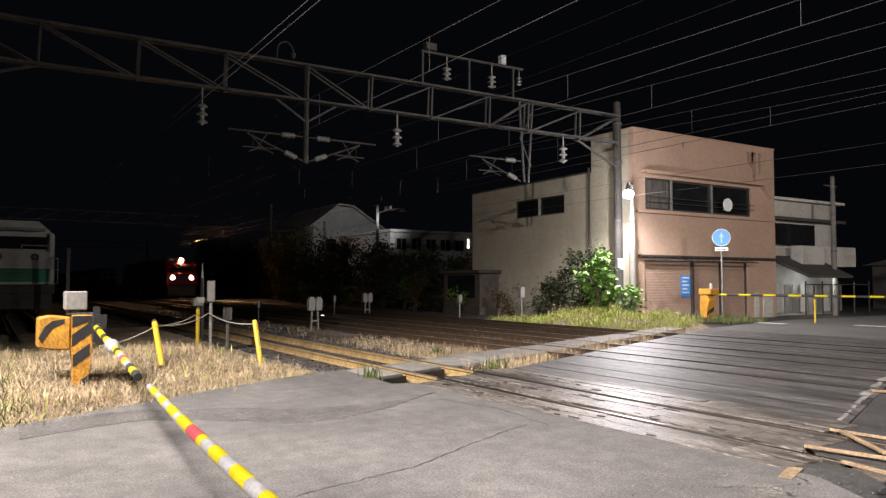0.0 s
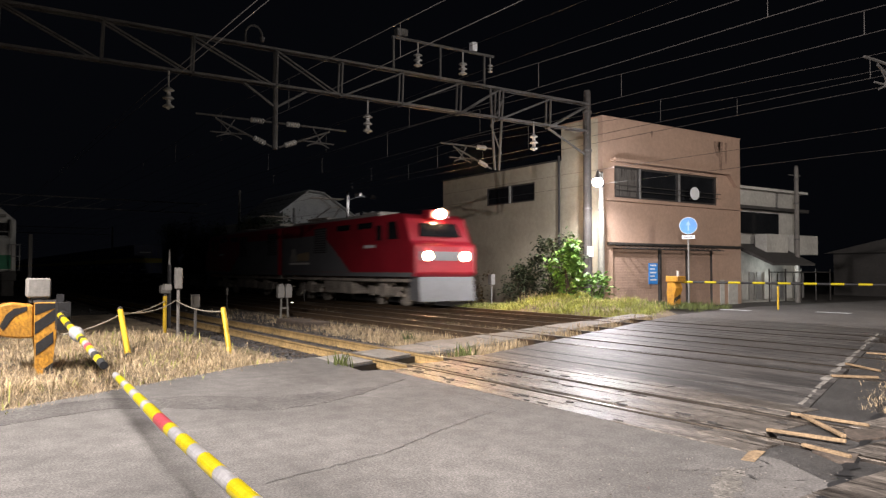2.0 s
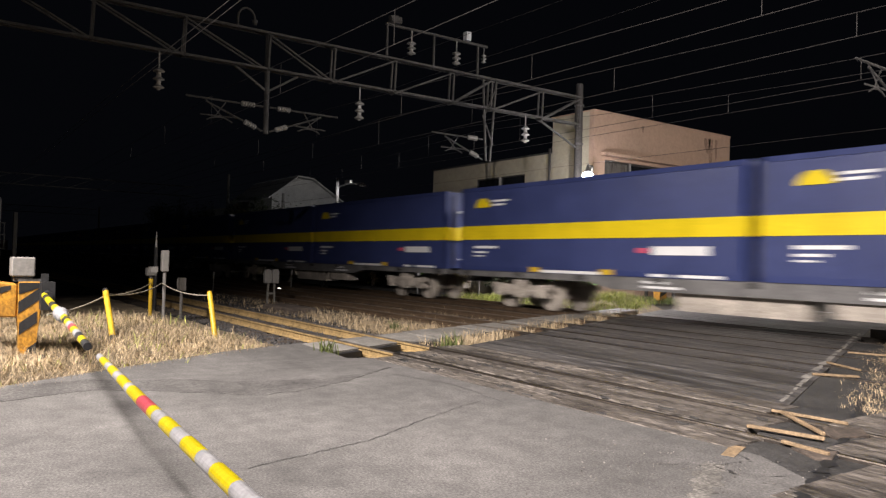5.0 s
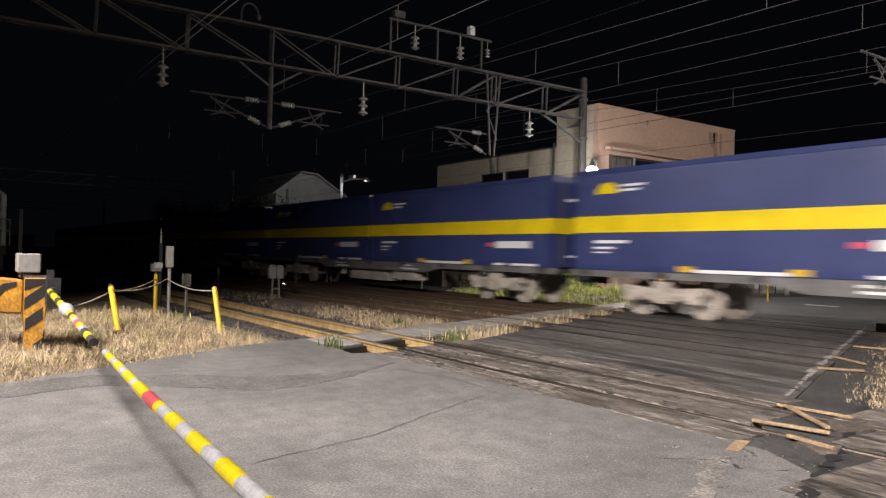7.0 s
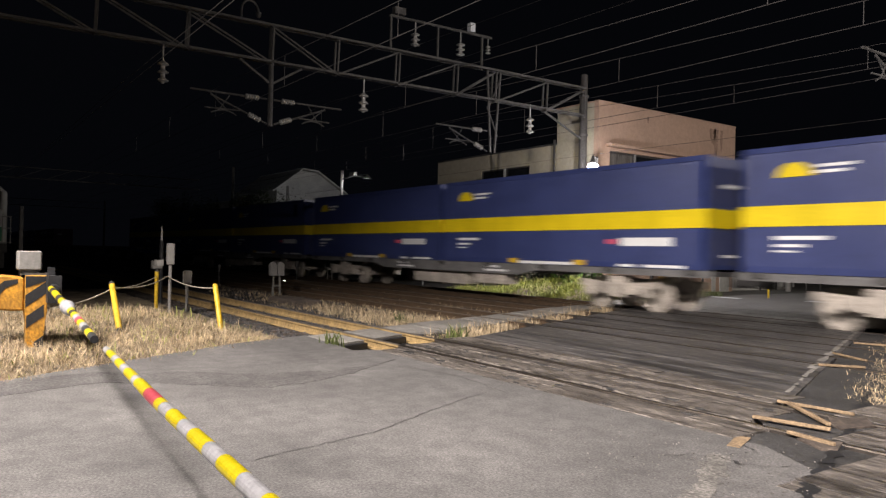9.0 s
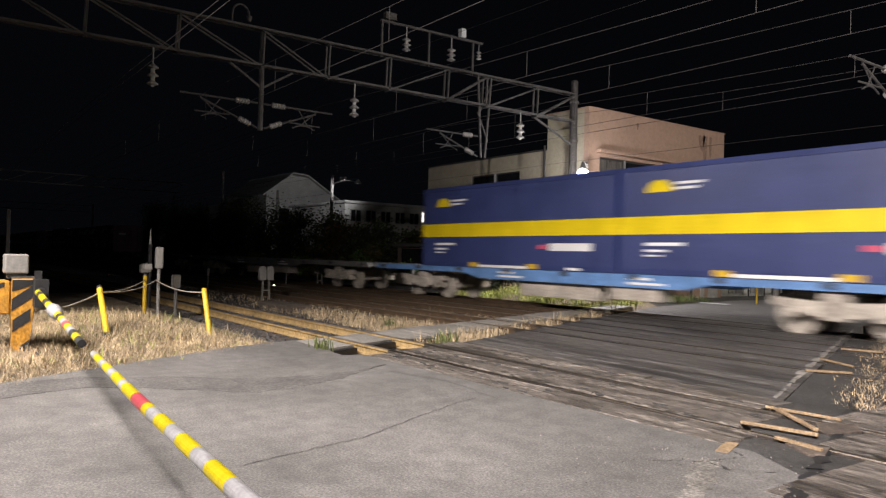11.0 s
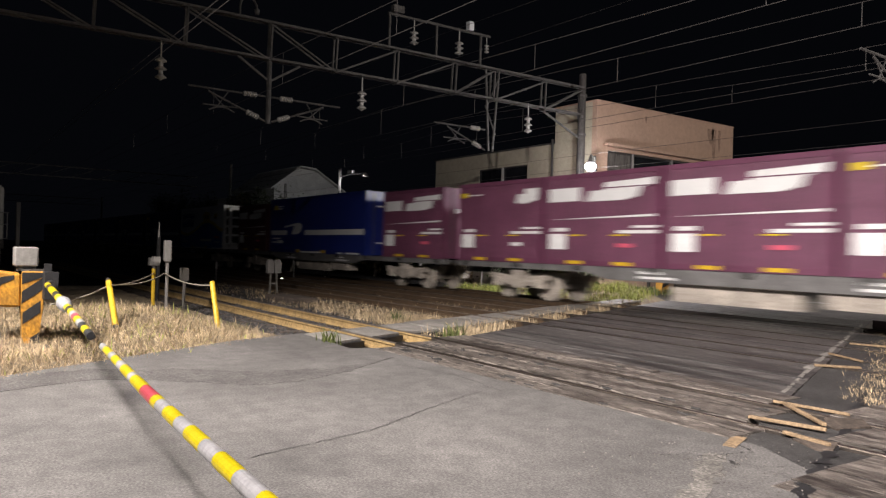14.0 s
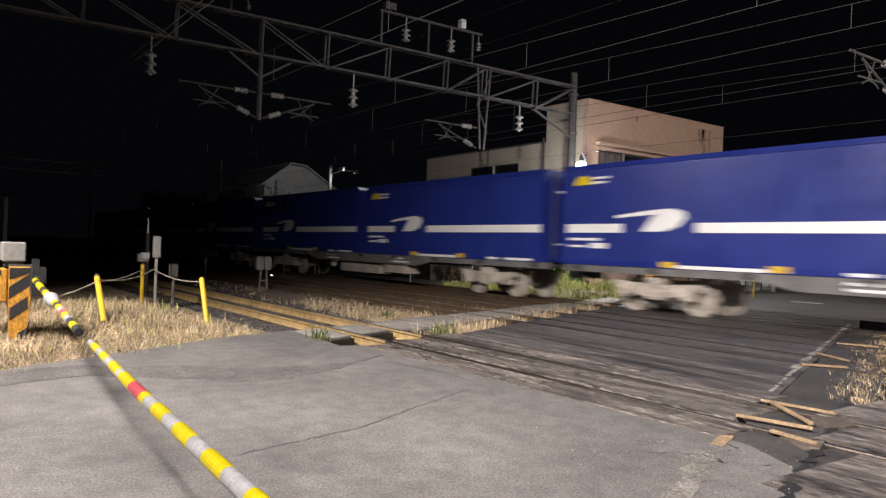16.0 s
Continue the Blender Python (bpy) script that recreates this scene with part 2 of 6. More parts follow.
def prism(bm, pts, axis, a, b):
    """A prism of a polygon in the plane across axis, from a to b."""
    def at(p, v):
        return {"x": (v, p[0], p[1]), "y": (p[0], v, p[1]), "z": (p[0], p[1], v)}[axis]
    lo = [bm.verts.new(at(p, a)) for p in pts]
    hi = [bm.verts.new(at(p, b)) for p in pts]
    n = len(pts)
    bm.faces.new(lo)
    bm.faces.new(hi[::-1])
    for i in range(n):
        bm.faces.new((lo[i], hi[i], hi[(i + 1) % n], lo[(i + 1) % n]))


def tube(bm, p, q, r0, r1=None, n=8):
    p, q = Vector(p), Vector(q)
    r1 = r0 if r1 is None else r1
    d = (q - p).normalized()
    u = d.orthogonal().normalized()
    v = d.cross(u)
    a = [bm.verts.new(p + (u * math.cos(2 * math.pi * i / n) + v * math.sin(2 * math.pi * i / n)) * r0) for i in range(n)]
    b = [bm.verts.new(q + (u * math.cos(2 * math.pi * i / n) + v * math.sin(2 * math.pi * i / n)) * r1) for i in range(n)]
    for i in range(n):
        bm.faces.new((a[i], a[(i + 1) % n], b[(i + 1) % n], b[i]))
    bm.faces.new(a[::-1])
    bm.faces.new(b)


def bar(bm, p, q, w, h):
    """A rectangular bar from p to q."""
    p, q = Vector(p), Vector(q)
    d = (q - p).normalized()
    u = d.cross(Vector((0, 0, 1)))
    u = u.normalized() if u.length > 0.01 else Vector((1, 0, 0))
    v = d.cross(u)
    c = [(-w / 2, -h / 2), (w / 2, -h / 2), (w / 2, h / 2), (-w / 2, h / 2)]
    a = [bm.verts.new(p + u * i + v * j) for i, j in c]
    b = [bm.verts.new(q + u * i + v * j) for i, j in c]
    for i in range(4):
        bm.faces.new((a[i], a[(i + 1) % 4], b[(i + 1) % 4], b[i]))
    bm.faces.new(a[::-1])
    bm.faces.new(b)


def cable(bm, pts, r, n=5):
    """One continuous round cable or lathe through the points; r is a number or one radius for each point."""
    pts = [Vector(p) for p in pts]
    rs = r if isinstance(r, (list, tuple)) else [r] * len(pts)
    u = (pts[-1] - pts[0]).normalized().orthogonal().normalized()
    rings = []
    for i, p in enumerate(pts):
        d = (pts[min(i + 1, len(pts) - 1)] - pts[max(i - 1, 0)]).normalized()
        a = (u - d * u.dot(d)).normalized()
        b = d.cross(a)
        rings.append([bm.verts.new(p + (a * math.cos(2 * math.pi * k / n) + b * math.sin(2 * math.pi * k / n)) * rs[i]) for k in range(n)])
    for f, g in zip(rings, rings[1:]):
        for k in range(n):
            bm.faces.new((f[k], f[(k + 1) % n], g[(k + 1) % n], g[k]))
    bm.faces.new(rings[0][::-1])
    bm.faces.new(rings[-1])


def disc(bm, c, axis, r, depth, n=24):
    c = Vector(c)
    d = {"x": Vector((1, 0, 0)), "y": Vector((0, 1, 0)), "z": Vector((0, 0, 1))}[axis] * depth / 2
    tube(bm, c - d, c + d, r, r, n)


def mesh_of(name, bm, material, bevel=0.0):
    if bevel:
        bmesh.ops.bevel(bm, geom=list(bm.edges), offset=bevel, segments=1, affect="EDGES", clamp_overlap=True)
    bmesh.ops.recalc_face_normals(bm, faces=bm.faces)
    me = bpy.data.meshes.new(name)
    bm.to_mesh(me)
    bm.free()
    me.materials.append(material)
    return me


def part(name, bm, material, parent, label="", bevel=0.0):
    ob = new(name, mesh_of(name, bm, material, bevel))
    ob.parent = parent
    return tagged(ob, label)


def thing(name, label, category, at=None, group="", kind=""):
    ob = new(name)
    if at is not None:
        ob.matrix_world = at
    return tagged(ob, label, category, group, kind)


def solid(name, bm, material, label, category, kind="", group="", bevel=0.0):
    ob = new(name, mesh_of(name, bm, material, bevel))
    return tagged(ob, label, category, group, kind)


rnd = random.Random(7)


# ---- ground, road, rails
def road_left(y):
    return -8.75 - 0.455 * (y - 5.34)


def road_right(y):
    return -3.2 - 0.385 * (y - 4.85)


bm = bmesh.new()
xs = [-900, -400, -200, -120] + [-80 + 2.5 * i for i in range(41)] + [40, 80, 200, 600]
ys = [-600, -200, -60, -20] + [-10 + 2.0 * i for i in range(26)] + [60, 100, 300, 900]
grid = []
for y in ys:
    row = []
    for x in xs:
        z = -0.2 + 0.03 * noise.noise(Vector((x * 0.3, y * 0.3, 1.0)))
        if y > 19 and x < -17:
            z = -0.1
        row.append(bm.verts.new((x, y, z)))
    grid.append(row)
for j in range(len(ys) - 1):
    for i in range(len(xs) - 1):
        bm.faces.new((grid[j][i], grid[j][i + 1], grid[j + 1][i + 1], grid[j + 1][i]))
solid("ground", bm, GROUND, "dark bare soil and ballast beside the tracks", "ground", "structure")

RAILS = [(5.72, 6.66), (9.86, 10.86), (12.3, 13.45), (15.2, 16.4)]


def slab(name, pts, material, z1, z0, label, category):
    bm = bmesh.new()
    prism(bm, pts, "z", z0, z1)
    return solid(name, bm, material, label, category, "structure")


# near asphalt, out to the verge, and the far road
slab("road", [(30, -30), (30, 4.7), (-2.3, 4.7), (-3.1, 5.15), (-9.0, 5.15), (-9.1, 4.84), (-9.86, 4.9), (-11.0, 4.95), (-10.5, 3.65), (-9.85, 2.6), (-9.25, 1.6), (-8.65, 0.66), (-8.27, 0.15), (-7.9, -1.2), (-7.6, -30)],
     ASPHALT, 0.0, -0.25, "worn grey asphalt road before the level crossing", "road")
bands = [(7.36, 9.80), (9.99, 10.73), (10.92, 12.24), (12.43, 13.32), (13.51, 15.14), (15.33, 16.27), (16.46, 19.0)]
crossing = tagged(new("crossing_surface"), "asphalt and board level crossing surface between rails", "level crossing", kind="structure")
for y0, y1 in bands:
    bm = bmesh.new()
    prism(bm, [(road_left(y0), y0), (road_right(y0) + 0.05, y0), (road_right(y1) + 0.05, y1), (road_left(y1), y1)], "z", -0.22, 0.0)
    part("asphalt_band", bm, ASPHALT_WORN, crossing)
for y0 in (7.95, 8.6, 11.5, 14.1, 14.7, 17.3):
    bm = bmesh.new()
    prism(bm, [(road_left(y0) + 0.2, y0), (road_right(y0), y0 - 0.05), (road_right(y0), y0 + 0.02), (road_left(y0) + 0.2, y0 + 0.06)], "z", -0.01, 0.003)
    part("patched_joint", bm, ASPHALT_DARK, crossing, "dark sealed joint")
slab("road_far", [(-15.0, 19.0), (-7.5, 19.0), (30, 28), (30, 60), (-17.6, 60), (-16.8, 26)], ASPHALT, 0.0, -0.2, "grey asphalt road beyond the crossing", "road")
bm = bmesh.new()
for x, y in ((-16.3, 23.3), (-13.5, 24.6)):
    box(bm, x, x + 1.1, y, y + 0.3, 0.0, 0.005)
solid("road_marking", bm, WHITE_SIGN, "short worn white stop line dashes on asphalt", "road marking", "structure")
bm = bmesh.new()
for pts in ([(-3.2, 4.72), (-2.25, 4.72), (-2.45, 5.62), (-3.4, 5.62)], [(-3.55, 5.85), (-2.6, 5.85), (-2.8, 6.53), (-3.85, 6.53)],
            [(-3.86, 6.75), (-2.95, 6.75), (-4.1, 9.78), (-5.05, 9.78)], [(-5.08, 9.99), (-4.2, 9.99), (-5.3, 12.24), (-6.0, 12.24)],
            [(-6.05, 12.43), (-5.35, 12.43), (-6.4, 15.1), (-7.1, 15.1)]):
    bm = bmesh.new()
    prism(bm, pts, "z", -0.2, -0.006)
    solid("asphalt_patch", bm, ASPHALT_DARK, "broken dark asphalt patch beside the rails", "road", "structure")

# boards along the near track, each one a piece
boards = tagged(new("crossing_boards"), "weathered wooden crossing boards laid along the rails", "crossing boards", kind="structure")


def board_mesh(x0, x1, y0, y1, s0, s1):
    bm = bmesh.new()
    prism(bm, [(x0 + s0 * y0, y0), (x1 + s1 * y0, y0), (x1 + s1 * y1, y1), (x0 + s0 * y1, y1)], "z", -0.16, 0.006 + rnd.uniform(-0.006, 0.006))
    return bm


def board_run(x0, x1, y0, y1, lengths):
    n = max(1, round((y1 - y0) / 0.23))
    w = (y1 - y0) / n
    for k in range(n):
        a, b = y0 + k * w + 0.006, y0 + (k + 1) * w - 0.006
        x = x0
        while x < x1 - 0.2:
            e = min(x1, x + rnd.uniform(*lengths))
            if x1 - e < 0.5:
                e = x1
            part("board", board_mesh(x + 0.004, e - 0.004, a, b, 0, 0), BOARD, boards)
            x = e


for y0, y1 in ((5.16, 5.65), (5.85, 6.53), (6.73, 7.34)):
    ym = (y0 + y1) / 2
    board_run(road_left(ym) - 0.2, road_right(ym) + 0.05, y0, y1, (1.6, 2.6))
# boards on the other side of the broken edge
for y0, y1 in ((4.3, 5.66), (5.82, 6.6), (6.76, 8.3)):
    board_run(-2.53 - 0.35 * ((y0 + y1) / 2 - 5), 3.5, y0, y1, (2.0, 3.0))
# dark bolt holes and chips
bm = bmesh.new()
for i in range(46):
    y = rnd.choice((rnd.uniform(5.2, 5.6), rnd.uniform(5.85, 6.5), rnd.uniform(6.8, 7.3)))
    x = rnd.uniform(-9, -3.8)
    w, h = rnd.uniform(0.03, 0.15), rnd.uniform(0.012, 0.035)
    pts = [(x + w * math.cos(a) * rnd.uniform(0.6, 1), y + h * math.sin(a) * rnd.uniform(0.6, 1)) for a in [i * math.pi / 4 for i in range(8)]]
    prism(bm, pts, "z", 0.0, 0.014)
part("chip", bm, ASPHALT_DARK, boards, "dark chipped hollows in the boards")


def rail_mesh(x0, x1, y):
    """Rail with foot, web and head; the head's top is a mesh of its own."""
    bm = bmesh.new()
    prism(bm, [(y - 0.06, -0.15), (y + 0.06, -0.15), (y + 0.06, -0.135), (y + 0.01, -0.115), (y + 0.01, -0.04), (y + 0.034, -0.03), (y + 0.034, 0.0),
               (y - 0.034, 0.0), (y - 0.034, -0.03), (y - 0.01, -0.04), (y - 0.01, -0.115), (y - 0.06, -0.135)], "x", x0, x1)
    return bm


for k, pair in enumerate(RAILS):
    track = thing("railway_track", ("rusty little-used rails on sleepers in ballast", "rusty rails on sleepers crossing the road", "dark rails on sleepers in weeds", "main line rails with polished heads")[k], "railway track", kind="structure")
    for y in pair:
        xe = road_left(y) - 0.35
        part("rail", rail_mesh(-300, xe, y), RAIL_SIDE if k else RAIL_TAN_LIT, track, "rust brown rail")
        part("rail", rail_mesh(xe, 60, y), RAIL_DARK, track, "dark rail sunk in the road")
        bm = bmesh.new()
        prism(bm, [(y - 0.031, 0.0), (y + 0.031, 0.0), (y + 0.024, 0.010), (y - 0.024, 0.010)], "x", -300, xe)
        part("rail_head", bm, RAIL_TOP if k < 3 else RAIL_SHINE, track, "worn rail head")
        bm = bmesh.new()
        prism(bm, [(y - 0.031, 0.0), (y + 0.031, 0.0), (y + 0.024, 0.010), (y - 0.024, 0.010)], "x", xe, 60)
        part("rail_head", bm, RAIL_SHINE, track, "dark polished rail head in the road")
    mid = sum(pair) / 2
    bm = bmesh.new()
    box(bm, -0.11, 0.11, -1.0, 1.0, -0.22, -0.148)
    me = mesh_of("sleeper", bm, SLEEPER)
    x = -9.6 - 0.45 * (mid - 5.3)
    n = 0
    while n < 60:
        s = new("sleeper", me)
        s.parent = track
        s.location = (x + rnd.uniform(-0.03, 0.03), mid + rnd.uniform(-0.05, 0.05), rnd.uniform(-0.005, 0.005))
        x -= 0.62
        n += 1

# a darker, coarser strip with ragged edges beside the verge
UPPER = [(-8.49, 0.3), (-8.62, 0.95), (-8.7, 1.51), (-8.44, 1.81), (-8.35, 2.33), (-7.99, 2.73), (-7.75, 3.2), (-7.7, 3.9), (-7.85, 4.5), (-8.1, 4.95)]
LOWER = [(-7.6, 0.3), (-7.89, 0.87), (-8.03, 1.4), (-7.74, 1.88), (-7.25, 2.48), (-7.0, 2.8), (-7.15, 3.4), (-7.4, 3.95), (-7.8, 4.5), (-8.08, 4.9)]
bm = bmesh.new()


def jag(pts):
    out = []
    for (xa, ya), (xb, yb) in zip(pts, pts[1:]):
        for k in range(6):
            f = k / 6
            out.append((xa + (xb - xa) * f + rnd.uniform(-.035, .035), ya + (yb - ya) * f + rnd.uniform(-.02, .02)))
    return out + [pts[-1]]


prism(bm, jag(UPPER) + jag(LOWER)[::-1], "z", -0.01, 0.0035)
solid("dark_strip", bm, ASPHALT_STRIP, "dark strip of coarser asphalt texture beside the verge", "road", "structure")
# cracks in the asphalt
def crack(points, width, label):
    bm = bmesh.new()
    for (xa, ya), (xb, yb) in zip(points, points[1:]):
        n = 8
        prev = None
        for k in range(n + 1):
            f = k / n
            x, y = xa + (xb - xa) * f + rnd.uniform(-.02, .02), ya + (yb - ya) * f + rnd.uniform(-.025, .025)
            w = width * rnd.uniform(.3, 1)
            cur = [bm.verts.new((x - w, y - w, .003)), bm.verts.new((x + w, y + w, .003))]
            if prev:
                bm.faces.new((prev[0], prev[1], cur[1], cur[0]))
            prev = cur
    ob = solid("crack", bm, BLACK if width > .02 else ASPHALT_DARK, label, "crack", "structure")
    return ob


crack([(-4.66, 1.76), (-4.79, 2.27), (-4.89, 2.78), (-5.21, 3.4), (-5.58, 4.08), (-5.75, 4.6)], .0055, "thin dark crack across the asphalt")
crack([(-7.6, 4.7), (-6.6, 4.9), (-5.6, 4.75)], .008, "thin dark crack along the boards")
crack([(-3.4, 4.2), (-3.1, 4.6), (-2.9, 4.55), (-2.6, 4.9)], .012, "jagged dark crack in the broken asphalt")
crack([(-3.1, 4.6), (-3.05, 4.95), (-3.3, 5.1)], .010, "jagged dark crack in the broken asphalt")
crack([(-2.28, 4.2), (-2.47, 4.66), (-2.6, 5.1), (-2.86, 5.75), (-3.2, 6.7), (-3.5, 7.5), (-3.8, 8.2)], .048, "wide black gap along the broken asphalt edge")

# loose timbers lying beside the near track
for a, b, w in (((-3.98, 6.80, 0.02), (-3.28, 6.86, 0.02), 0.035), ((-3.82, 6.71, 0.04), (-3.16, 6.19, 0.03), 0.06), ((-3.67, 5.89, 0.03), (-3.06, 6.02, 0.03), 0.06),
                ((-3.22, 5.66, 0.02), (-2.81, 5.59, 0.02), 0.06), ((-5.11, 9.69, 0.02), (-4.68, 10.05, 0.02), 0.11), ((-5.65, 11.14, 0.02), (-4.98, 10.73, 0.02), 0.06),
                ((-6.19, 12.88, 0.02), (-5.59, 13.06, 0.02), 0.08)):
    bm = bmesh.new()
    bar(bm, a, b, w * .65, 0.03)
    solid("timber", bm, TIMBER, "pale split timber strip lying beside the rail", "timber", bevel=0.006)
bm = bmesh.new()
prism(bm, [(-3.26, 4.9), (-3.17, 4.93), (-3.3, 5.28), (-3.4, 5.24)], "z", 0.0, 0.004)
solid("road_paint", bm, TIMBER, "worn orange paint mark on asphalt", "road marking", "structure")
bm = bmesh.new()
prism(bm, jag([(-2.5, 3.5), (-2.72, 4.0), (-2.85, 4.3), (-3.08, 4.68)]) + jag([(-3.2, 4.6), (-3.0, 4.2), (-2.82, 3.95), (-2.66, 3.5)]), "z", -.01, .003)
solid("worn_patch", bm, WORN_PALE, "pale worn patch of broken asphalt", "road", "structure")
# flat brown wedges that stand in for lamplit rail sides in the gap
for pts in ([(-3.36, 6.56), (-3.16, 6.84), (-2.98, 6.6), (-3.08, 6.22), (-3.2, 6.3)], [(-3.1, 5.58), (-2.84, 5.78), (-2.74, 5.5), (-2.82, 5.42)]):
    bm = bmesh.new()
    prism(bm, pts, "z", -0.02, 0.012)
    solid("rail_side_wedge", bm, SLEEPER, "flat brown wedge standing in for the lit rail side", "timber", bevel=.004)
# worn edge line on the right side of the road
bm = bmesh.new()
for i in range(26):
    y = 7.5 + i * 0.38 + rnd.uniform(-0.1, 0.1)
    x = road_right(y) - 0.02
    w = rnd.uniform(0.06, 0.14)
    prism(bm, [(x - w, y), (x, y - 0.03), (x - 0.12, y + rnd.uniform(0.2, 0.36)), (x - w - 0.1, y + 0.3)], "z", -0.002, 0.003)
solid("edge_line", bm, CONCRETE, "broken faded yellow edge line along the crossing", "road marking", "structure")
# footway slabs on the left side of the crossing
foot = tagged(new("footway"), "narrow footway of concrete slabs beside the crossing", "footway", kind="structure")
cuts = [4.95, 5.62, 6.76, 7.5, 8.4, 9.3, 10.2, 11.3, 12.4, 13.6, 14.8, 16.0, 17.2, 18.4]
for a, b in zip(cuts, cuts[1:]):
    z = rnd.uniform(-0.015, 0.015)
    if abs(a - 5.62) < 0.01:
        a = 5.82
        b = 6.58
    def near(y):
        return (-10.28 if y < 7.0 else -9.8) - 0.42 * (y - 5.9 if y < 7.0 else y - 5.36)
    def far(y):
        return -11.5 - 0.375 * (y - 6.27)
    bm = bmesh.new()
    prism(bm, [(near(a + .03), a + .03), (far(a + .03), a + .03), (far(b - .03), b - .03), (near(b - .03), b - .03)], "z", -0.2, z)
    part("slab", bm, CONCRETE, foot)
    if a < 7:
        # a black block covers the road-side face of the first slabs
        bm = bmesh.new()
        prism(bm, [(near(a + .03) + .003, a + .03), (near(b - .03) + .003, b - .03), (near(b - .03) + .12, b - .03), (near(a + .03) + .12, a + .03)], "z", -0.2, z - .03)
        part("edge_block", bm, BLACK, foot, "black block along the slab's road side")


# ---- ballast and grass
def stones(name, n, region, size, label, material=STONE):
    vs, fs = [], []
    for _ in range(n):
        x, y, z = region()
        r = rnd.uniform(*size)
        base = len(vs)
        for dx, dy, dz in ((1, 0, 0), (0, 1, 0), (-1, 0, 0), (0, -1, 0), (0, 0, 1), (0, 0, -1)):
            k = rnd.uniform(0.6, 1.2) * r
            vs.append((x + dx * k + rnd.uniform(-.3, .3) * r, y + dy * k + rnd.uniform(-.3, .3) * r, z + dz * k * 0.8))
        for f in ((0, 1, 4), (1, 2, 4), (2, 3, 4), (3, 0, 4), (1, 0, 5), (2, 1, 5), (3, 2, 5), (0, 3, 5)):
            fs.append([base + i for i in f])
    me = bpy.data.meshes.new(name)
    me.from_pydata(vs, [], fs)
    me.materials.append(material)
    return tagged(new(name, me), label, "ballast", kind="stuff")


def ballast_spot():
    y = rnd.uniform(4.4, 17.5)
    x = -11.2 - 0.42 * max(0, y - 5) - rnd.expovariate(0.09)
    return x, y, -0.19 + 0.03 * rnd.random()


def near_ballast():
    return rnd.uniform(-19, -10.9), rnd.uniform(4.3, 7.6), -0.18 + 0.03 * rnd.random()


stones("ballast", 9000, ballast_spot, (0.025, 0.055), "dark grey crushed stone ballast between the tracks")
stones("ballast", 5000, near_ballast, (0.02, 0.045), "grey crushed stones beside the near rails")


def rubble():
    return rnd.gauss(-2.9, 0.7), rnd.gauss(4.2, 0.45), 0.004


stones("rubble", 420, rubble, (0.003, 0.009), "pale chips of broken asphalt on the road", CHIP)


def blades(name, n, region, height, material, label, spread=0.35, width=0.008):
    vs, fs = [], []
    for _ in range(n):
        x, y, z, k = region()
        h = rnd.uniform(*height) * k
        a = rnd.uniform(0, 2 * math.pi)
        bend = (0.15 + 0.85 * math.sqrt(rnd.random())) * spread
        lean = math.sin(min(1.45, bend)) * h
        dx, dy = math.cos(a) * lean, math.sin(a) * lean
        up = math.cos(min(1.45, bend)) * h
        px, py = -math.sin(a + rnd.uniform(-1, 1)) * width, math.cos(a) * width
        b = len(vs)
        vs += [(x - px, y - py, z), (x + px, y + py, z), (x + dx * .4 + px * .7, y + dy * .4 + py * .7, z + up * .62), (x + dx * .4 - px * .7, y + dy * .4 - py * .7, z + up * .62),
               (x + dx, y + dy, z + up)]
        fs += [[b, b + 1, b + 2, b + 3], [b + 3, b + 2, b + 4]]
    me = bpy.data.meshes.new(name)
    me.from_pydata(vs, [], fs)
    me.materials.append(material)
    return tagged(new(name, me), label, "grass", kind="stuff")


def verge_edge(y):
    """Where the asphalt ends towards the verge."""
    pts = [(-30, -7.6), (-1.2, -7.9), (0.15, -8.27), (0.66, -8.65), (1.6, -9.25), (2.6, -9.85), (3.65, -10.5), (4.3, -10.8)]
    for (a, xa), (b, xb) in zip(pts, pts[1:]):
        if a <= y <= b:
            return xa + (xb - xa) * (y - a) / (b - a)
    return -10.8


def hump(x, y):
    """Height of the grassy verge."""
    d = verge_edge(y) - x
    return -0.03 + 0.27 * max(0, min(1, d / 2.5)) * max(0, min(1, (4.4 - y) / 1.2)) * max(0.0, min(1, (x + 17) / 3))


bm = bmesh.new()
g2 = []
for j in range(40):
    y = -9 + j * 0.35
    row = []
    for i in range(44):
        x = verge_edge(y) + 0.1 - i * 0.36
        row.append(bm.verts.new((x, y, hump(x, y) - 0.02 + 0.03 * noise.noise(Vector((x * 2, y * 2, 0))))))
    g2.append(row)
for j in range(39):
    for i in range(43):
        bm.faces.new((g2[j][i], g2[j][i + 1], g2[j + 1][i + 1], g2[j + 1][i]))
solid("verge", bm, VERGE_SOIL, "low earth bank of the verge beside the gate", "ground", "structure")


def verge_spot(bias=1.0):
    while True:
        y = rnd.uniform(-7, 4.35)
        x = verge_edge(y) + 0.12 - rnd.expovariate(0.22)
        if x > (-24 if y < 0.3 else -14.8) and not (y > 3.2 and x < -12.0 - (4.3 - y) * 1.6):
            break
    return x, y, hump(x, y) - 0.02, 0.6 + 0.6 * noise.noise(Vector((x * 1.3, y * 1.3, 4))) ** 2 + (0.25 if verge_edge(y) - x > 0.6 else 0)


def clump(region, cx=0.12):
    state = {"n": 0}
    def spot():
        if state["n"] % 14 == 0:
            state["c"] = region()
        state["n"] += 1
        x, y, z, k = state["c"]
        return x + rnd.gauss(0, cx), y + rnd.gauss(0, cx), z, k
    return spot


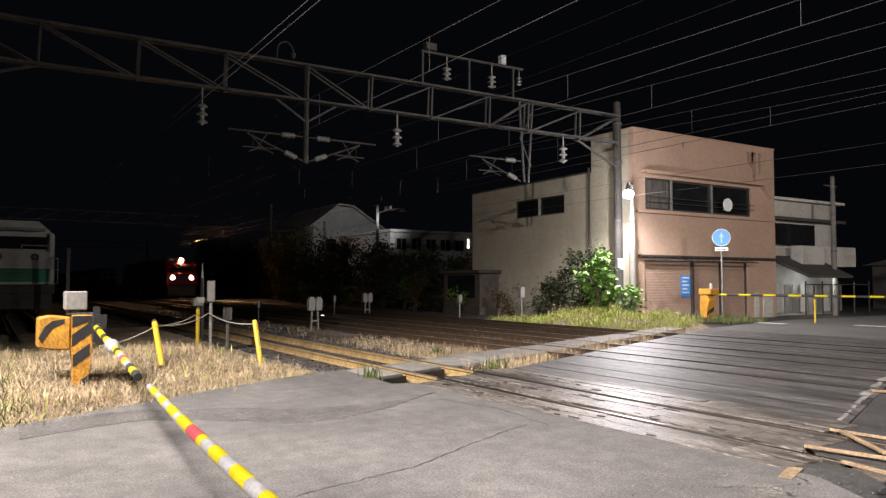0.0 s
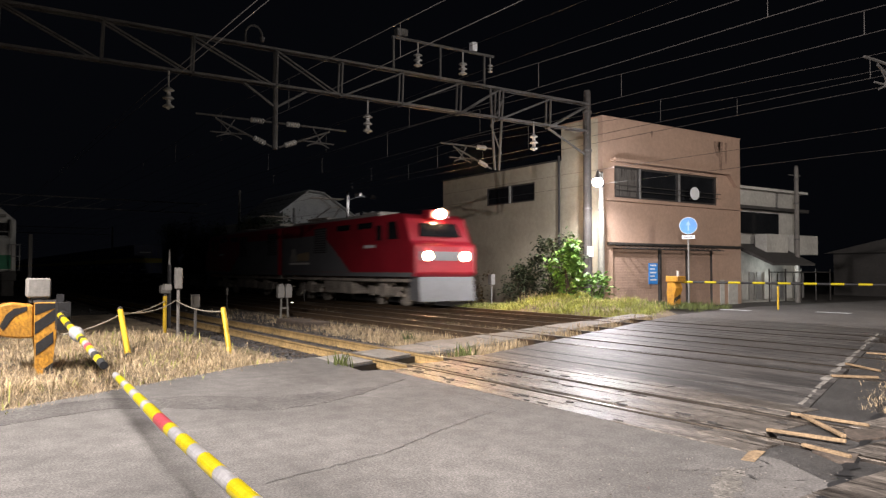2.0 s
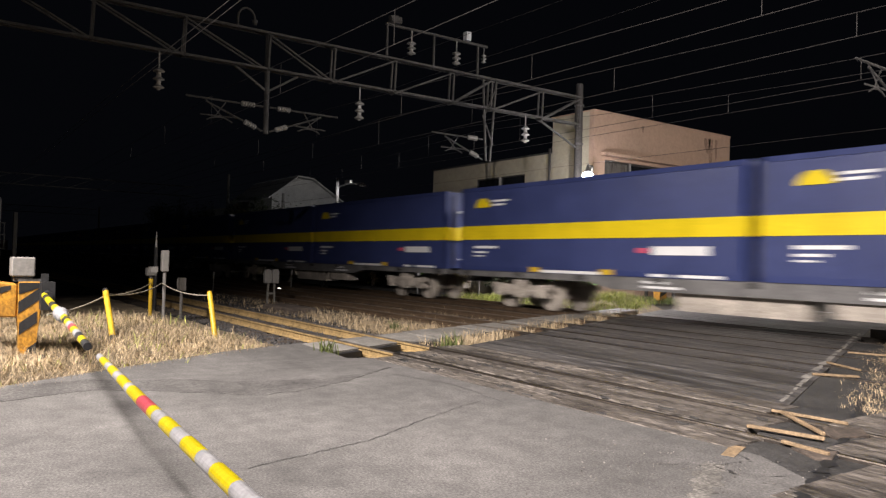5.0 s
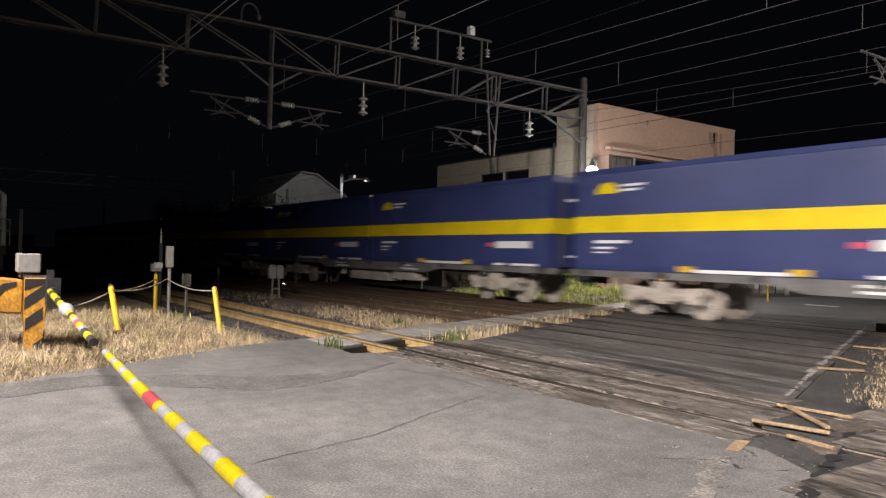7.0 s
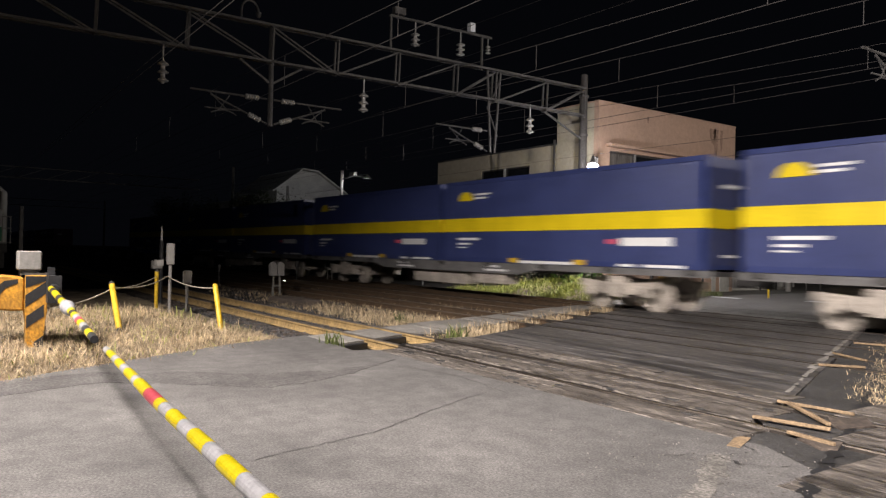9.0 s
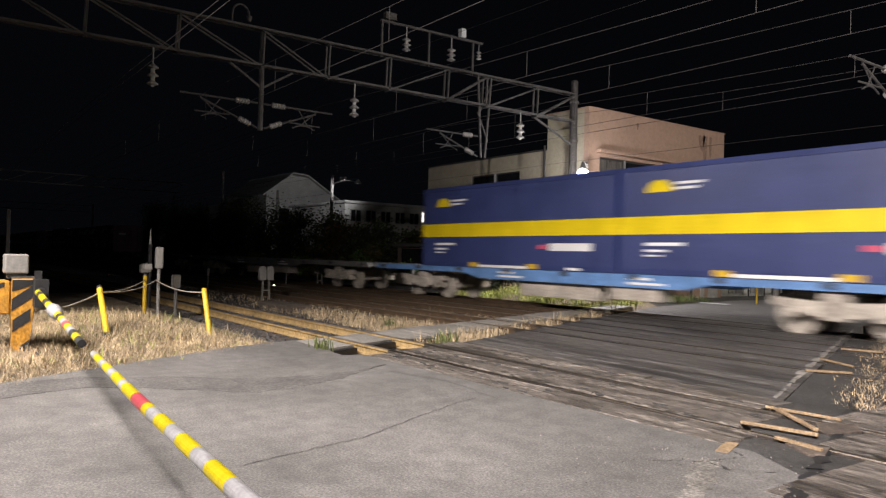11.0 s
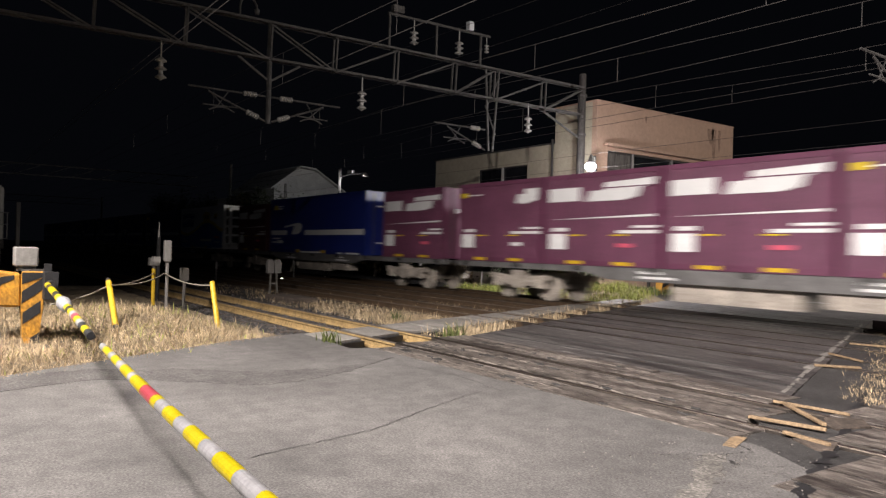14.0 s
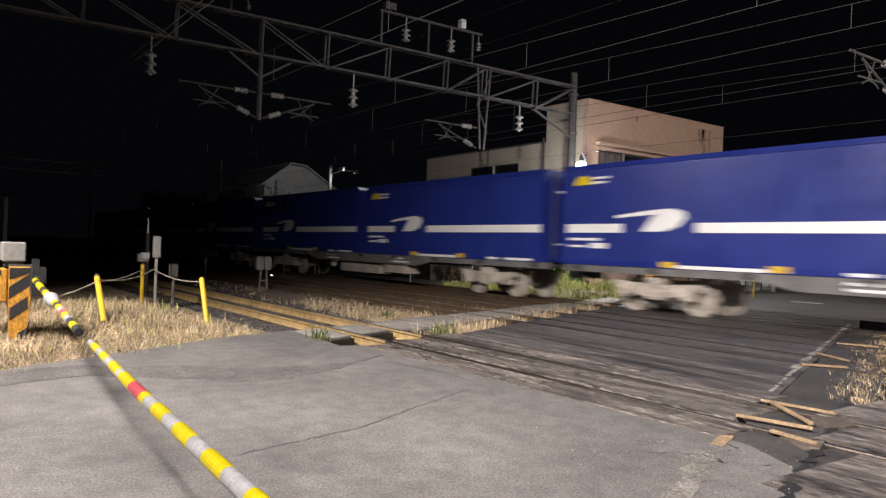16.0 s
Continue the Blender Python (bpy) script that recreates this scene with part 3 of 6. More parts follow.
blades("verge_grass", 95000, clump(verge_spot, 0.12), (0.07, 0.26), DRY_GRASS, "dry straw coloured grass on the verge", 1.6, 0.0034)


def verge_green():
    y = rnd.uniform(-7, 0.2)
    x = verge_edge(y) - 0.2 - rnd.expovariate(0.35)
    return x, y, hump(x, y) - 0.02, 0.8


blades("verge_weeds", 9000, clump(verge_green, 0.18), (0.12, 0.34), GREEN_GRASS, "green weeds among the dry verge grass", 1.2, 0.007)
blades("verge_weeds", 1800, clump(verge_spot, 0.2), (0.10, 0.30), YELLOW_GRASS, "yellow-green weeds among the dry verge grass", 1.3, 0.006)


def mid_spot():
    y = rnd.uniform(7.8, 9.6) + (rnd.random() < .3) * rnd.uniform(0, 5)
    x = -12.6 - 0.4 * (y - 7.8) - rnd.expovariate(0.3)
    return x, y, -0.2, 0.8


blades("track_grass", 8500, clump(mid_spot, 0.17), (0.08, 0.3), DRY_GRASS, "dry grass tufts between the tracks", 1.1, 0.006)


def gap_spot():
    y = rnd.uniform(6.8, 18.2)
    return -9.65 - 0.452 * (y - 5.36) + rnd.uniform(-0.05, 0.42), y, -0.15, 0.75 + 0.5 * (rnd.random() < .15)


blades("joint_grass", 3600, clump(gap_spot, 0.1), (0.12, 0.3), DRY_GRASS, "dry weeds in the gap beside the footway", 0.6, 0.007)


def tuft_at(spots, spread=0.1):
    def spot():
        x, y, z, k = rnd.choice(spots)
        return x + rnd.gauss(0, spread), y + rnd.gauss(0, spread), z, k
    return spot


blades("weed_tuft", 260, tuft_at([(-9.9, 4.9, -0.05, 1.0), (-10.0, 7.3, -0.15, 1.5), (-9.8, 7.1, -0.15, 1.2), (-13.6, 8.4, -0.2, 1.2), (-12.2, 4.3, -0.1, .8)], 0.09), (0.12, 0.3), GREEN_GRASS,
       "green weed tufts beside the rails", 0.6, 0.010)


def right_spot():
    y = 7.7 + 8 * rnd.random() ** 1.3
    return -3.62 - 0.39 * (y - 8.1) + rnd.gauss(0, 0.13), y, -0.03, 0.8


blades("edge_grass", 3000, clump(right_spot, 0.1), (0.04, 0.13), DRY_GRASS, "dry grass along the crossing edge", 1.2, 0.004)


def mound_height(x, y):
    """The heap of earth and old grass under the street lamp."""
    f = max(0.0, 1 - ((x + 19.3) / 3.3) ** 2) * max(0.0, min(1, (y - 17.0) / 1.3))
    return f * (.42 + .14 * math.sin(x * 2.1) + .08 * math.sin(x * 4.7 + y * 2))


bm = bmesh.new()
rows_ = [[bm.verts.new((-23.2 + i * .3, 16.9 + j * .3, mound_height(-23.2 + i * .3, 16.9 + j * .3) - .14)) for i in range(27)] for j in range(14)]
for ra, rb_ in zip(rows_, rows_[1:]):
    for i in range(26):
        bm.faces.new((ra[i], ra[i + 1], rb_[i + 1], rb_[i]))
solid("mound", bm, VERGE_SOIL, "low heap of earth under tall grass", "ground", "structure")


def mound_spot():
    while True:
        x, y = rnd.uniform(-25, -15.8), rnd.uniform(17.2, 20.6)
        if x < -15.6 - 0.3 * (y - 17.2) and rnd.random() < 0.35 + 0.65 * (x > -22):
            return x, y, mound_height(x, y) - .14, 0.6 + .5 * noise.noise(Vector((x * .9, y * .9, 2)))


blades("mound_grass", 17000, clump(mound_spot, 0.16), (0.16, 0.5), YELLOW_GRASS, "tall yellow-green grass below the street lamp", 0.95, 0.008)
blades("mound_stalk", 500, clump(mound_spot, 0.22), (0.45, 0.85), DRY_GRASS, "dry seed stalks above the grass mound", 0.7, 0.006)


def sign_spot():
    return -18.2 + rnd.gauss(0, 0.9), 23.0 + rnd.gauss(0, 0.8), 0, 0.8


blades("kerb_grass", 2500, clump(sign_spot, 0.14), (0.12, 0.36), GREEN_GRASS, "green grass round the far gate", 0.6, 0.010)


# ---- shrubs
def leaves(n, centre, size, leaf, seed):
    r = random.Random(seed)
    vs, fs = [], []
    cl = [(Vector((r.gauss(0, .45), r.gauss(0, .45), r.uniform(-.85, 1))), r.uniform(.12, .32)) for _ in range(max(12, n // 45))]
    for _ in range(n):
        c, s = r.choice(cl)
        p = c + Vector((r.gauss(0, s), r.gauss(0, s), r.gauss(0, s * .7)))
        p = Vector((centre[0] + p.x * size[0], centre[1] + p.y * size[1], max(0.05, centre[2] + p.z * size[2])))
        q = Euler((r.uniform(-.9, .9), r.uniform(-.9, .9), r.uniform(0, 6.28))).to_matrix()
        l = r.uniform(*leaf)
        b = len(vs)
        for v in ((-.0, -.5, 0), (.28, -.05, .06), (0, .5, -.05), (-.28, -.05, .06)):
            vs.append(p + q @ (Vector(v) * l))
        fs += [[b, b + 1, b + 2], [b, b + 2, b + 3]]
    return vs, fs


def shrub(name, at, size, n, leaf, material, label, seed):
    top = thing(name, label, "shrub", pose(*at))
    bm = bmesh.new()
    r = random.Random(seed)
    for i in range(7):
        a = r.uniform(0, 6.28)
        p = Vector((r.uniform(-.1, .1), r.uniform(-.1, .1), 0))
        q = Vector((math.cos(a) * size[0] * .4, math.sin(a) * size[1] * .4, size[2] * r.uniform(.9, 1.6)))
        m = p.lerp(q, .5) + Vector((0, 0, .12))
        tube(bm, p, m, .035, .022, 6)
        tube(bm, m, q, .022, .008, 6)
    part("stem", bm, BARK, top)
    vs, fs = leaves(n, (0, 0, size[2]), size, leaf, seed)
    me = bpy.data.meshes.new("foliage")
    me.from_pydata([tuple(v) for v in vs], [], fs)
    me.materials.append(material)
    f = new("foliage", me)
    f.parent = top
    return top


shrub("shrub", (-19.9, 19.4, -0.1), (0.8, 0.5, 1.25), 1000, (0.16, 0.3), LEAF, "bright green large-leaved shrub lit by the street lamp", 3)
shrub("shrub", (-19.1, 19.9, -0.1), (0.7, 0.4, 0.65), 380, (0.14, 0.26), LEAF, "low bright green shrub under the street lamp", 5)
shrub("shrub", (-21.6, 20.1, -0.1), (1.1, 0.5, 1.35), 1700, (0.12, 0.22), LEAF_DARK, "dark green bush against the house wall", 8)
shrub("shrub", (-23.4, 20.0, -0.1), (1.0, 0.6, 1.0), 1400, (0.10, 0.2), LEAF_DARK, "dark green bush against the house wall", 9)
for i in range(26):
    x = -33.0 - i * 2.5 + rnd.uniform(-.5, .5)
    s = rnd.uniform(0.8, 1.15)
    shrub("hedge_tree", (x, 23.0 + rnd.uniform(-.8, 1.5), -0.1), (1.9, 1.3, (1.5 + .07 * i + (0.35 if 5 < i < 17 else 0)) * s), 3000, (0.14, 0.28), LEAF_DARK if i % 4 else LEAF_BROWN, "dark untrimmed bushes along the far side of the tracks", 20 + i)
for i in range(13):
    shrub("low_bush", (-27.5 - i * 2.4 + rnd.uniform(-.4, .4), 20.2 + rnd.uniform(-.5, .5), -0.1), (1.0, 0.6, rnd.uniform(.45, 1.15)), 600, (0.08, 0.16), (LEAF_BROWN, LEAF, LEAF_DARK)[i % 3], "low brown and green weeds beside the rails", 60 + i)


# ---- overhead line: gantry, masts, wires
GX = -20.4
gantry = thing("catenary_gantry", "grey steel lattice gantry spanning the tracks", "gantry")
TOPZ, BOTZ = 7.84, 6.78
nodes = [-3.8, -1.4, 0.95, 3.24, 5.53, 7.93, 10.03, 12.22, 14.55, 16.24, 18.7, 20.7]
for z in (TOPZ, BOTZ):
    for dx in (-0.12, 0.12):
        bm = bmesh.new()
        bar(bm, (GX + dx, -6.0, z), (GX + dx, 20.75, z + 0.1), 0.06, 0.065)
        part("chord", bm, STEEL, gantry)
for i, y in enumerate(nodes):
    for dx in (-0.12, 0.12):
        bm = bmesh.new()
        bar(bm, (GX + dx, y, BOTZ), (GX + dx, y + 0.04, TOPZ), 0.06, 0.05)
        part("post", bm, STEEL, gantry)
        if i + 1 < len(nodes):
            y2 = nodes[i + 1]
            a, b = ((GX + dx, y, TOPZ), (GX + dx, y2, BOTZ)) if y < 9.5 else ((GX + dx, y, BOTZ), (GX + dx, y2, TOPZ))
            bm = bmesh.new()
            bar(bm, a, b, 0.05, 0.045)
            part("diagonal", bm, STEEL, gantry)
    bm = bmesh.new()
    bar(bm, (GX - .12, y, BOTZ), (GX + .12, y, BOTZ), 0.05, 0.04)
    part("tie", bm, STEEL, gantry)
    bm = bmesh.new()
    bar(bm, (GX - .12, y, TOPZ), (GX + .12, y, TOPZ), 0.05, 0.04)
    part("tie", bm, STEEL, gantry)
# knee braces and the drop posts
for a, b in (((GX, 18.7, BOTZ), (GX, 20.8, 5.9)), ((GX, 7.0, BOTZ), (GX, 7.93, 6.2)), ((GX, 8.9, BOTZ), (GX, 7.98, 6.2)), ((GX, 0.93, BOTZ), (GX, -1.6, 5.9)), ((GX, 0.93, BOTZ), (GX, -1.6, 7.8))):
    bm = bmesh.new()
    bar(bm, a, b, 0.07, 0.06)
    part("brace", bm, STEEL, gantry)
bm = bmesh.new()
tube(bm, (GX, 7.95, 4.95), (GX, 7.95, 7.95), 0.075, n=10)
part("drop_post", bm, STEEL, gantry)
for dy in (-0.3, 0.3):
    bm = bmesh.new()
    bar(bm, (GX, 16.25 + dy, 7.9), (GX, 16.25 + dy * .3, 5.0), 0.06, 0.06)
    part("drop_post", bm, STEEL, gantry)
for z0, z1, s in ((7.6, 6.6, 1), (6.6, 5.6, -1)):
    bm = bmesh.new()
    bar(bm, (GX, 16.25 + .28 * s, z0), (GX, 16.25 - .2 * s, z1), 0.04, 0.04)
    part("lattice", bm, STEEL, gantry)
# small frame on top for the feeders
bm = bmesh.new()
for y in (11.96, 13.8, 15.68):
    bar(bm, (GX, y, TOPZ), (GX, y, 9.05), 0.06, 0.06)
bar(bm, (GX, 11.9, 9.02), (GX, 16.1, 9.05), 0.08, 0.07)
box(bm, GX - .1, GX + .1, 12.05, 12.45, 9.1, 9.32)
part("feeder_frame", bm, STEEL, gantry)
bm = bmesh.new()
box(bm, GX - .1, GX + .1, 15.1, 15.3, 9.1, 9.4)
part("white_box", bm, WHITE_SIGN, gantry, "small white box")
# curved lamp bracket
bm = bmesh.new()
pts = [(GX, 7.03, TOPZ)] + [(GX, 7.03 + .25 * (1 - math.cos(i * math.pi / 8)), 8.2 + .3 * math.sin(i * math.pi / 8)) for i in range(9)]
cable(bm, pts + [(GX, 7.53, 8.19), (GX, 7.53, 8.05)], [.03] * len(pts) + [.085, .05], 10)
part("horn", bm, STEEL, gantry)


def insulator_bm(z_top, n=3, length=1.1):
    bm = bmesh.new()
    pts, rs = [(0, 0, 0), (0, 0, -length * .44)], [.022, .022]
    for i in range(n):
        z = -length * .5 - i * length * .2
        for dz, r in ((.05, .06), (-.02, .15), (-.04, .15), (-.07, .06)):
            pts.append((0, 0, z + dz))
            rs.append(r)
    cable(bm, pts + [(0, 0, -length)], rs + [.03], 12)
    return bm


INS = mesh_of("insulator", insulator_bm(0), PORCELAIN)
for y, z in ((4.92, 6.85), (11.02, 6.85), (18.0, 6.95), (12.9, 9.0), (14.75, 9.0), (15.95, 9.0)):
    i = tagged(new("insulator", INS), "white porcelain disc insulator hanging from the gantry", "insulator", "gantry insulators")
    i.location = (GX, y, z)
    if z > 8.5:
        i.scale = (1, 1, .75) if y < 15.8 else (.6, .6, .5)


def bracket(y, direction, label, gx=GX):
    """Cantilever that holds the contact wire: two arms with insulators, a steady arm and stays."""
    top = thing("cantilever", label, "cantilever", pose(gx, y, 0))
    s = direction
    for name, a, b, r in (("arm", (0, s * .1, 5.74), (0, s * 2.3, 5.74), .03), ("arm", (0, s * .1, 5.02), (0, s * 1.75, 5.66), .03),
                          ("steady_arm", (0, s * .9, 5.3), (0, s * 1.9, 5.28), .022), ("stay", (0, s * 1.3, 5.3), (0, s * 1.75, 5.7), .016), ("stay", (0, s * 1.5, 5.25), (0, s * 1.2, 5.7), .016)):
        bm = bmesh.new()
        tube(bm, a, b, r, n=6)
        part(name, bm, STEEL, top)
    bm = bmesh.new()
    pts = [(0, s * (1.0 + .12 * k), 5.22 - .012 * (k - 3) ** 2 + .04) for k in range(7)]
    cable(bm, pts, .02, 6)
    part("registration_arm", bm, STEEL, top)
    for a, b in (((0, s * .35, 5.74), (0, s * .75, 5.74)), ((0, s * .3, 5.1), (0, s * .65, 5.235))):
        bm = bmesh.new()
        a, b = Vector(a), Vector(b)
        cable(bm, [a.lerp(b, k / 10) for k in range(11)], [.05 if k % 2 == 0 else .088 for k in range(11)], 10)
        part("insulator", bm, PORCELAIN, top, "ribbed white insulator")
    return top


bracket(7.95, -1, "steel cantilever arm with white insulators over the near track")
bracket(7.95, 1, "steel cantilever arm with white insulators over the second track")
bracket(16.1, -1, "steel cantilever arm with white insulators over the main line")


def wire(name, y, z, label, sag=0.0, r=0.009, x0=-170, x1=45):
    top = tagged(new(name), label, "overhead wire", "overhead wires")
    bm = bmesh.new()
    spans = [(-170, -120), (-120, -70), (-70, GX), (GX, 30), (30, 80)]
    pts = [(a + (b - a) * k / 8, y, z - sag * 4 * (k / 8) * (1 - k / 8)) for a, b in spans for k in range(8)]
    cable(bm, pts, r)
    part("strand", bm, WIRE, top)
    return top


for y, drop in ((6.5, .37), (9.9, .55), (11.9, .55), (14.7, .5), (15.6, .62)):
    wire("contact_wire", y, 5.12, "dark contact wire over the track", 0, 0.006)
    wire("messenger_wire", y, 5.95, "dark messenger wire over the track", drop, 0.006)
    bm = bmesh.new()
    for k in range(-3, 8):
        x = GX + 2.5 + k * 5 + (y * 1.7) % 3
        f = ((x - GX) / 50.4) % 1
        tube(bm, (x, y, 5.12), (x, y, 5.95 - drop * 4 * f * (1 - f)), .006, n=4)
    solid("wire_dropper", bm, WIRE, "thin droppers between messenger and contact wire", "wire dropper", "stuff")
for y, z, sag in ((13.5, 7.55, .1), (12.9, 8.2, .3), (3.6, 5.3, .1), (3.6, 5.13, .05), (19.9, 5.15, .1), (20.1, 4.65, .15)):
    wire("feeder_wire", y, z, "dark feeder wire beside the gantry", sag, 0.006)


def mast(at, h, r, label, material, name="catenary_mast"):
    top = thing(name, label, "pole", pose(*at))
    bm = bmesh.new()
    tube(bm, (0, 0, -0.3), (0, 0, h), r, r * .72, 14)
    part("shaft", bm, material, top)
    bm = bmesh.new()
    tube(bm, (0, 0, h), (0, 0, h + .06), r * .78, r * .5, 14)
    part("cap", bm, STEEL, top)
    for z in (h * .45, h * .72, h * .9):
        bm = bmesh.new()
        tube(bm, (0, 0, z), (0, 0, z + .07), r * 1.02, r * .98, 14)
        part("band", bm, STEEL, top)
    return top


m = mast((-20.4, 20.78, 0), 8.45, 0.19, "dark mast carrying the steel gantry", MAST_DARK)
bm = bmesh.new()
box(bm, .12, .2, -.16, .1, 1.95, 2.35)
part("plate", bm, WHITE_SIGN, m, "white number plate with faded bars")
mast((-20.4, -6.1, 0), 8.3, 0.19, "grey concrete mast carrying the gantry", POLE_CONC)
lp = mast((-19.42, 20.5, 0), 5.1, 0.12, "pale concrete pole with a bright street lamp", POLE_WHITE, "street_lamp")
bm = bmesh.new()
cable(bm, [(0, 0, 4.9), (.3, -.35, 5.05), (.75, -.95, 5.04), (.92, -1.14, 4.98)], .025, 8)
part("arm", bm, STEEL, lp)
bm = bmesh.new()
bmesh.ops.create_uvsphere(bm, u_segments=16, v_segments=10, radius=.19, matrix=Matrix.Translation((.92, -1.14, 4.58)) @ Matrix.Diagonal((1, 1, .8, 1)))
g = part("bulb", bm, LAMP_GLOW, lp, "glaring white bulb")
g.visible_shadow = False
bm = bmesh.new()
tube(bm, (.92, -1.14, 4.98), (.92, -1.14, 4.72), .04, .12, 14)
part("hood", bm, STEEL, lp)
bm = bmesh.new()
tube(bm, (0, 0, .9), (0, 0, 3.4), .125, .12, 14)
part("sleeve", bm, SLEEVE, lp, "cream plastic sleeve")
# far masts down the line, dim
for x, y, h in ((-70.9, 24.0, 9.3), (-120, 21, 8), (-70, -5, 8), (-62, 26, 7), (-95, -5, 8)):
    mast((x, y, 0), h, 0.17, "dark mast far down the line", POLE_CONC)
for x in (-70.0, -120.0):
    top = thing("far_gantry", "dim steel gantry far down the line", "gantry")
    for z in (7.7, 6.8):
        bm = bmesh.new()
        bar(bm, (x, -5, z), (x, 20.5, z), .09, .09)
        part("chord", bm, STEEL, top)
    for k in range(12):
        bm = bmesh.new()
        y = -5 + k * 2.1
        bar(bm, (x, y, 6.8), (x, y + 2.1, 7.7), .05, .05)
        part("diagonal", bm, STEEL, top)


# ---- the peach house with the shop front
XF, YC, YE, HT = -19.98, 21.2, 30.2, 7.45
house = thing("shop_house", "two-storey peach stucco building with a shuttered shop front", "building")


def wall_with_holes(axis, at, thick, u0, u1, z0, z1, holes):
    """A wall in the plane across axis, as boxes round its openings (u0, u1, z0, z1)."""
    bm = bmesh.new()
    us = sorted({u0, u1, *[h[0] for h in holes], *[h[1] for h in holes]})
    zs = sorted({z0, z1, *[h[2] for h in holes], *[h[3] for h in holes]})
    for a, b in zip(us, us[1:]):
        for c, d in zip(zs, zs[1:]):
            if any(h[0] <= a and b <= h[1] and h[2] <= c and d <= h[3] for h in holes):
                continue
            if axis == "x":
                box(bm, at - thick, at, a, b, c, d)
            else:
                box(bm, a, b, at, at + thick, c, d)
    bmesh.ops.remove_doubles(bm, verts=bm.verts, dist=0.0005)
    return bm


part("front_wall", wall_with_holes("x", XF, 0.25, YC, YE, -0.1, HT, [(21.85, 28.5, 4.32, 5.58), (21.75, 28.1, -0.1, 2.3)]), STUCCO, house, "peach stucco with brown rain streaks")
part("side_wall", wall_with_holes("y", YC + .001, 0.25, -22.3, XF - .25, -0.1, HT, []), STUCCO_SIDE, house, "cream stucco")
part("side_wall", wall_with_holes("y", YC + .03, 0.25, -31.1, -22.3, -0.1, 6.0, [(-27.43, -24.02, 4.46, 5.28)]), STUCCO_SIDE, house, "cream stucco")
bm = bmesh.new()
box(bm, -31.1, -30.9, YC + .28, YE, -.1, 6.0)
box(bm, -31.1, XF - .25, YE - .2, YE, -.1, 6.0)
box(bm, -22.5, -22.3, YC + .28, YE - .2, 5.9, HT)
part("back_wall", bm, STUCCO_SIDE, house)
bm = bmesh.new()
box(bm, -30.9, -22.5, YC + .28, YE - .2, 5.8, 5.95)
box(bm, -22.3, XF - .25, YC + .25, YE - .2, HT - .15, HT - .04)
part("roof", bm, ROOF_DARK, house)
bm = bmesh.new()
box(bm, -22.5, XF + .02, YC - .03, YC + .27, HT, HT + .05)
box(bm, XF - .27, XF + .03, YC + .27, YE + .02, HT, HT + .05)
part("coping", bm, STUCCO, house)
bm = bmesh.new()
box(bm, -31.15, -22.32, YC - .04, YC + .3, 6.0, 6.06)
part("coping", bm, ROOF_DARK, house, "dark metal coping")
# ledges over and under the window band, and the canopy rail
for z0, z1, y0, y1, d in ((5.72, 5.84, 21.6, 29.2, .28), (4.16, 4.24, 21.3, 30.2, .1), (2.42, 2.52, 21.4, 30.1, .16)):
    bm = bmesh.new()
    box(bm, XF, XF + d, y0, y1, z0, z1)
    part("ledge", bm, STUCCO if z0 != 2.42 else FRAME_DARK, house, "thin projecting ledge", bevel=.01)
bm = bmesh.new()
prism(bm, [(29.0, 5.84), (29.2, 5.84), (29.75, 5.3), (29.7, 5.2)], "x", XF, XF + .2)
part("bracket", bm, STUCCO, house)
win = part("window", wall_with_holes("x", XF - .08, .08, 21.85, 28.5, 4.32, 5.58, [(21.93, 23.3, 4.4, 5.5), (23.5, 25.8, 4.4, 5.5), (25.98, 28.42, 4.4, 5.5)]), FRAME_DARK, house, "dark wide window band")
for a, b in ((21.93, 23.3), (23.5, 25.8), (25.98, 28.42)):
    bm = bmesh.new()
    box(bm, XF - .14, XF - .12, a, b, 4.4, 5.5)
    part("pane", bm, WINDOW_PALE if a < 22 else GLASS_DARK, win)
for y in (23.4, 25.9):
    bm = bmesh.new()
    box(bm, XF - .07, XF - .02, y - .04, y + .04, 4.34, 5.56)
    part("mullion", bm, FRAME_ALU, win)
for z in (4.62, 4.82):
    bm = bmesh.new()
    bar(bm, (XF + .02, 21.95, z), (XF + .02, 28.7, z), .025, .025)
    part("guard_rail", bm, FRAME_DARK, house)
bm = bmesh.new()
disc(bm, (XF + .25, 26.55, 4.72), "x", .28, .05)
part("dish", bm, WHITE_SIGN, house, "white satellite dish")
bm = bmesh.new()
bar(bm, (XF, 26.55, 4.5), (XF + .25, 26.55, 4.7), .04, .04)
part("dish_arm", bm, STEEL, house)
# ground floor shutters
for k, (a, b) in enumerate(((21.78, 24.6), (24.66, 26.4), (26.46, 28.08))):
    sh = bmesh.new()
    n = 22
    prof = [(XF - .2, -.08)]
    for i in range(n):
        z, d = -.08 + i * (2.36 / n), 2.36 / n
        prof += [(XF - .153, z), (XF - .149, z + d * .25), (XF - .149, z + d * .75), (XF - .153, z + d)]
    prof.append((XF - .2, 2.28))
    prism(sh, prof, "y", a, b)
    part("shutter", sh, SHUTTER, house, "brown rolling shutter")
for y in (21.72, 24.63, 26.43, 28.12):
    bm = bmesh.new()
    box(bm, XF - .12, XF - .02, y - .05, y + .05, -.1, 2.3)
    part("post", bm, FRAME_DARK, house)
bm = bmesh.new()
bar(bm, (XF + .5, 21.8, 2.28), (XF + .5, 28.2, 2.28), .04, .04)
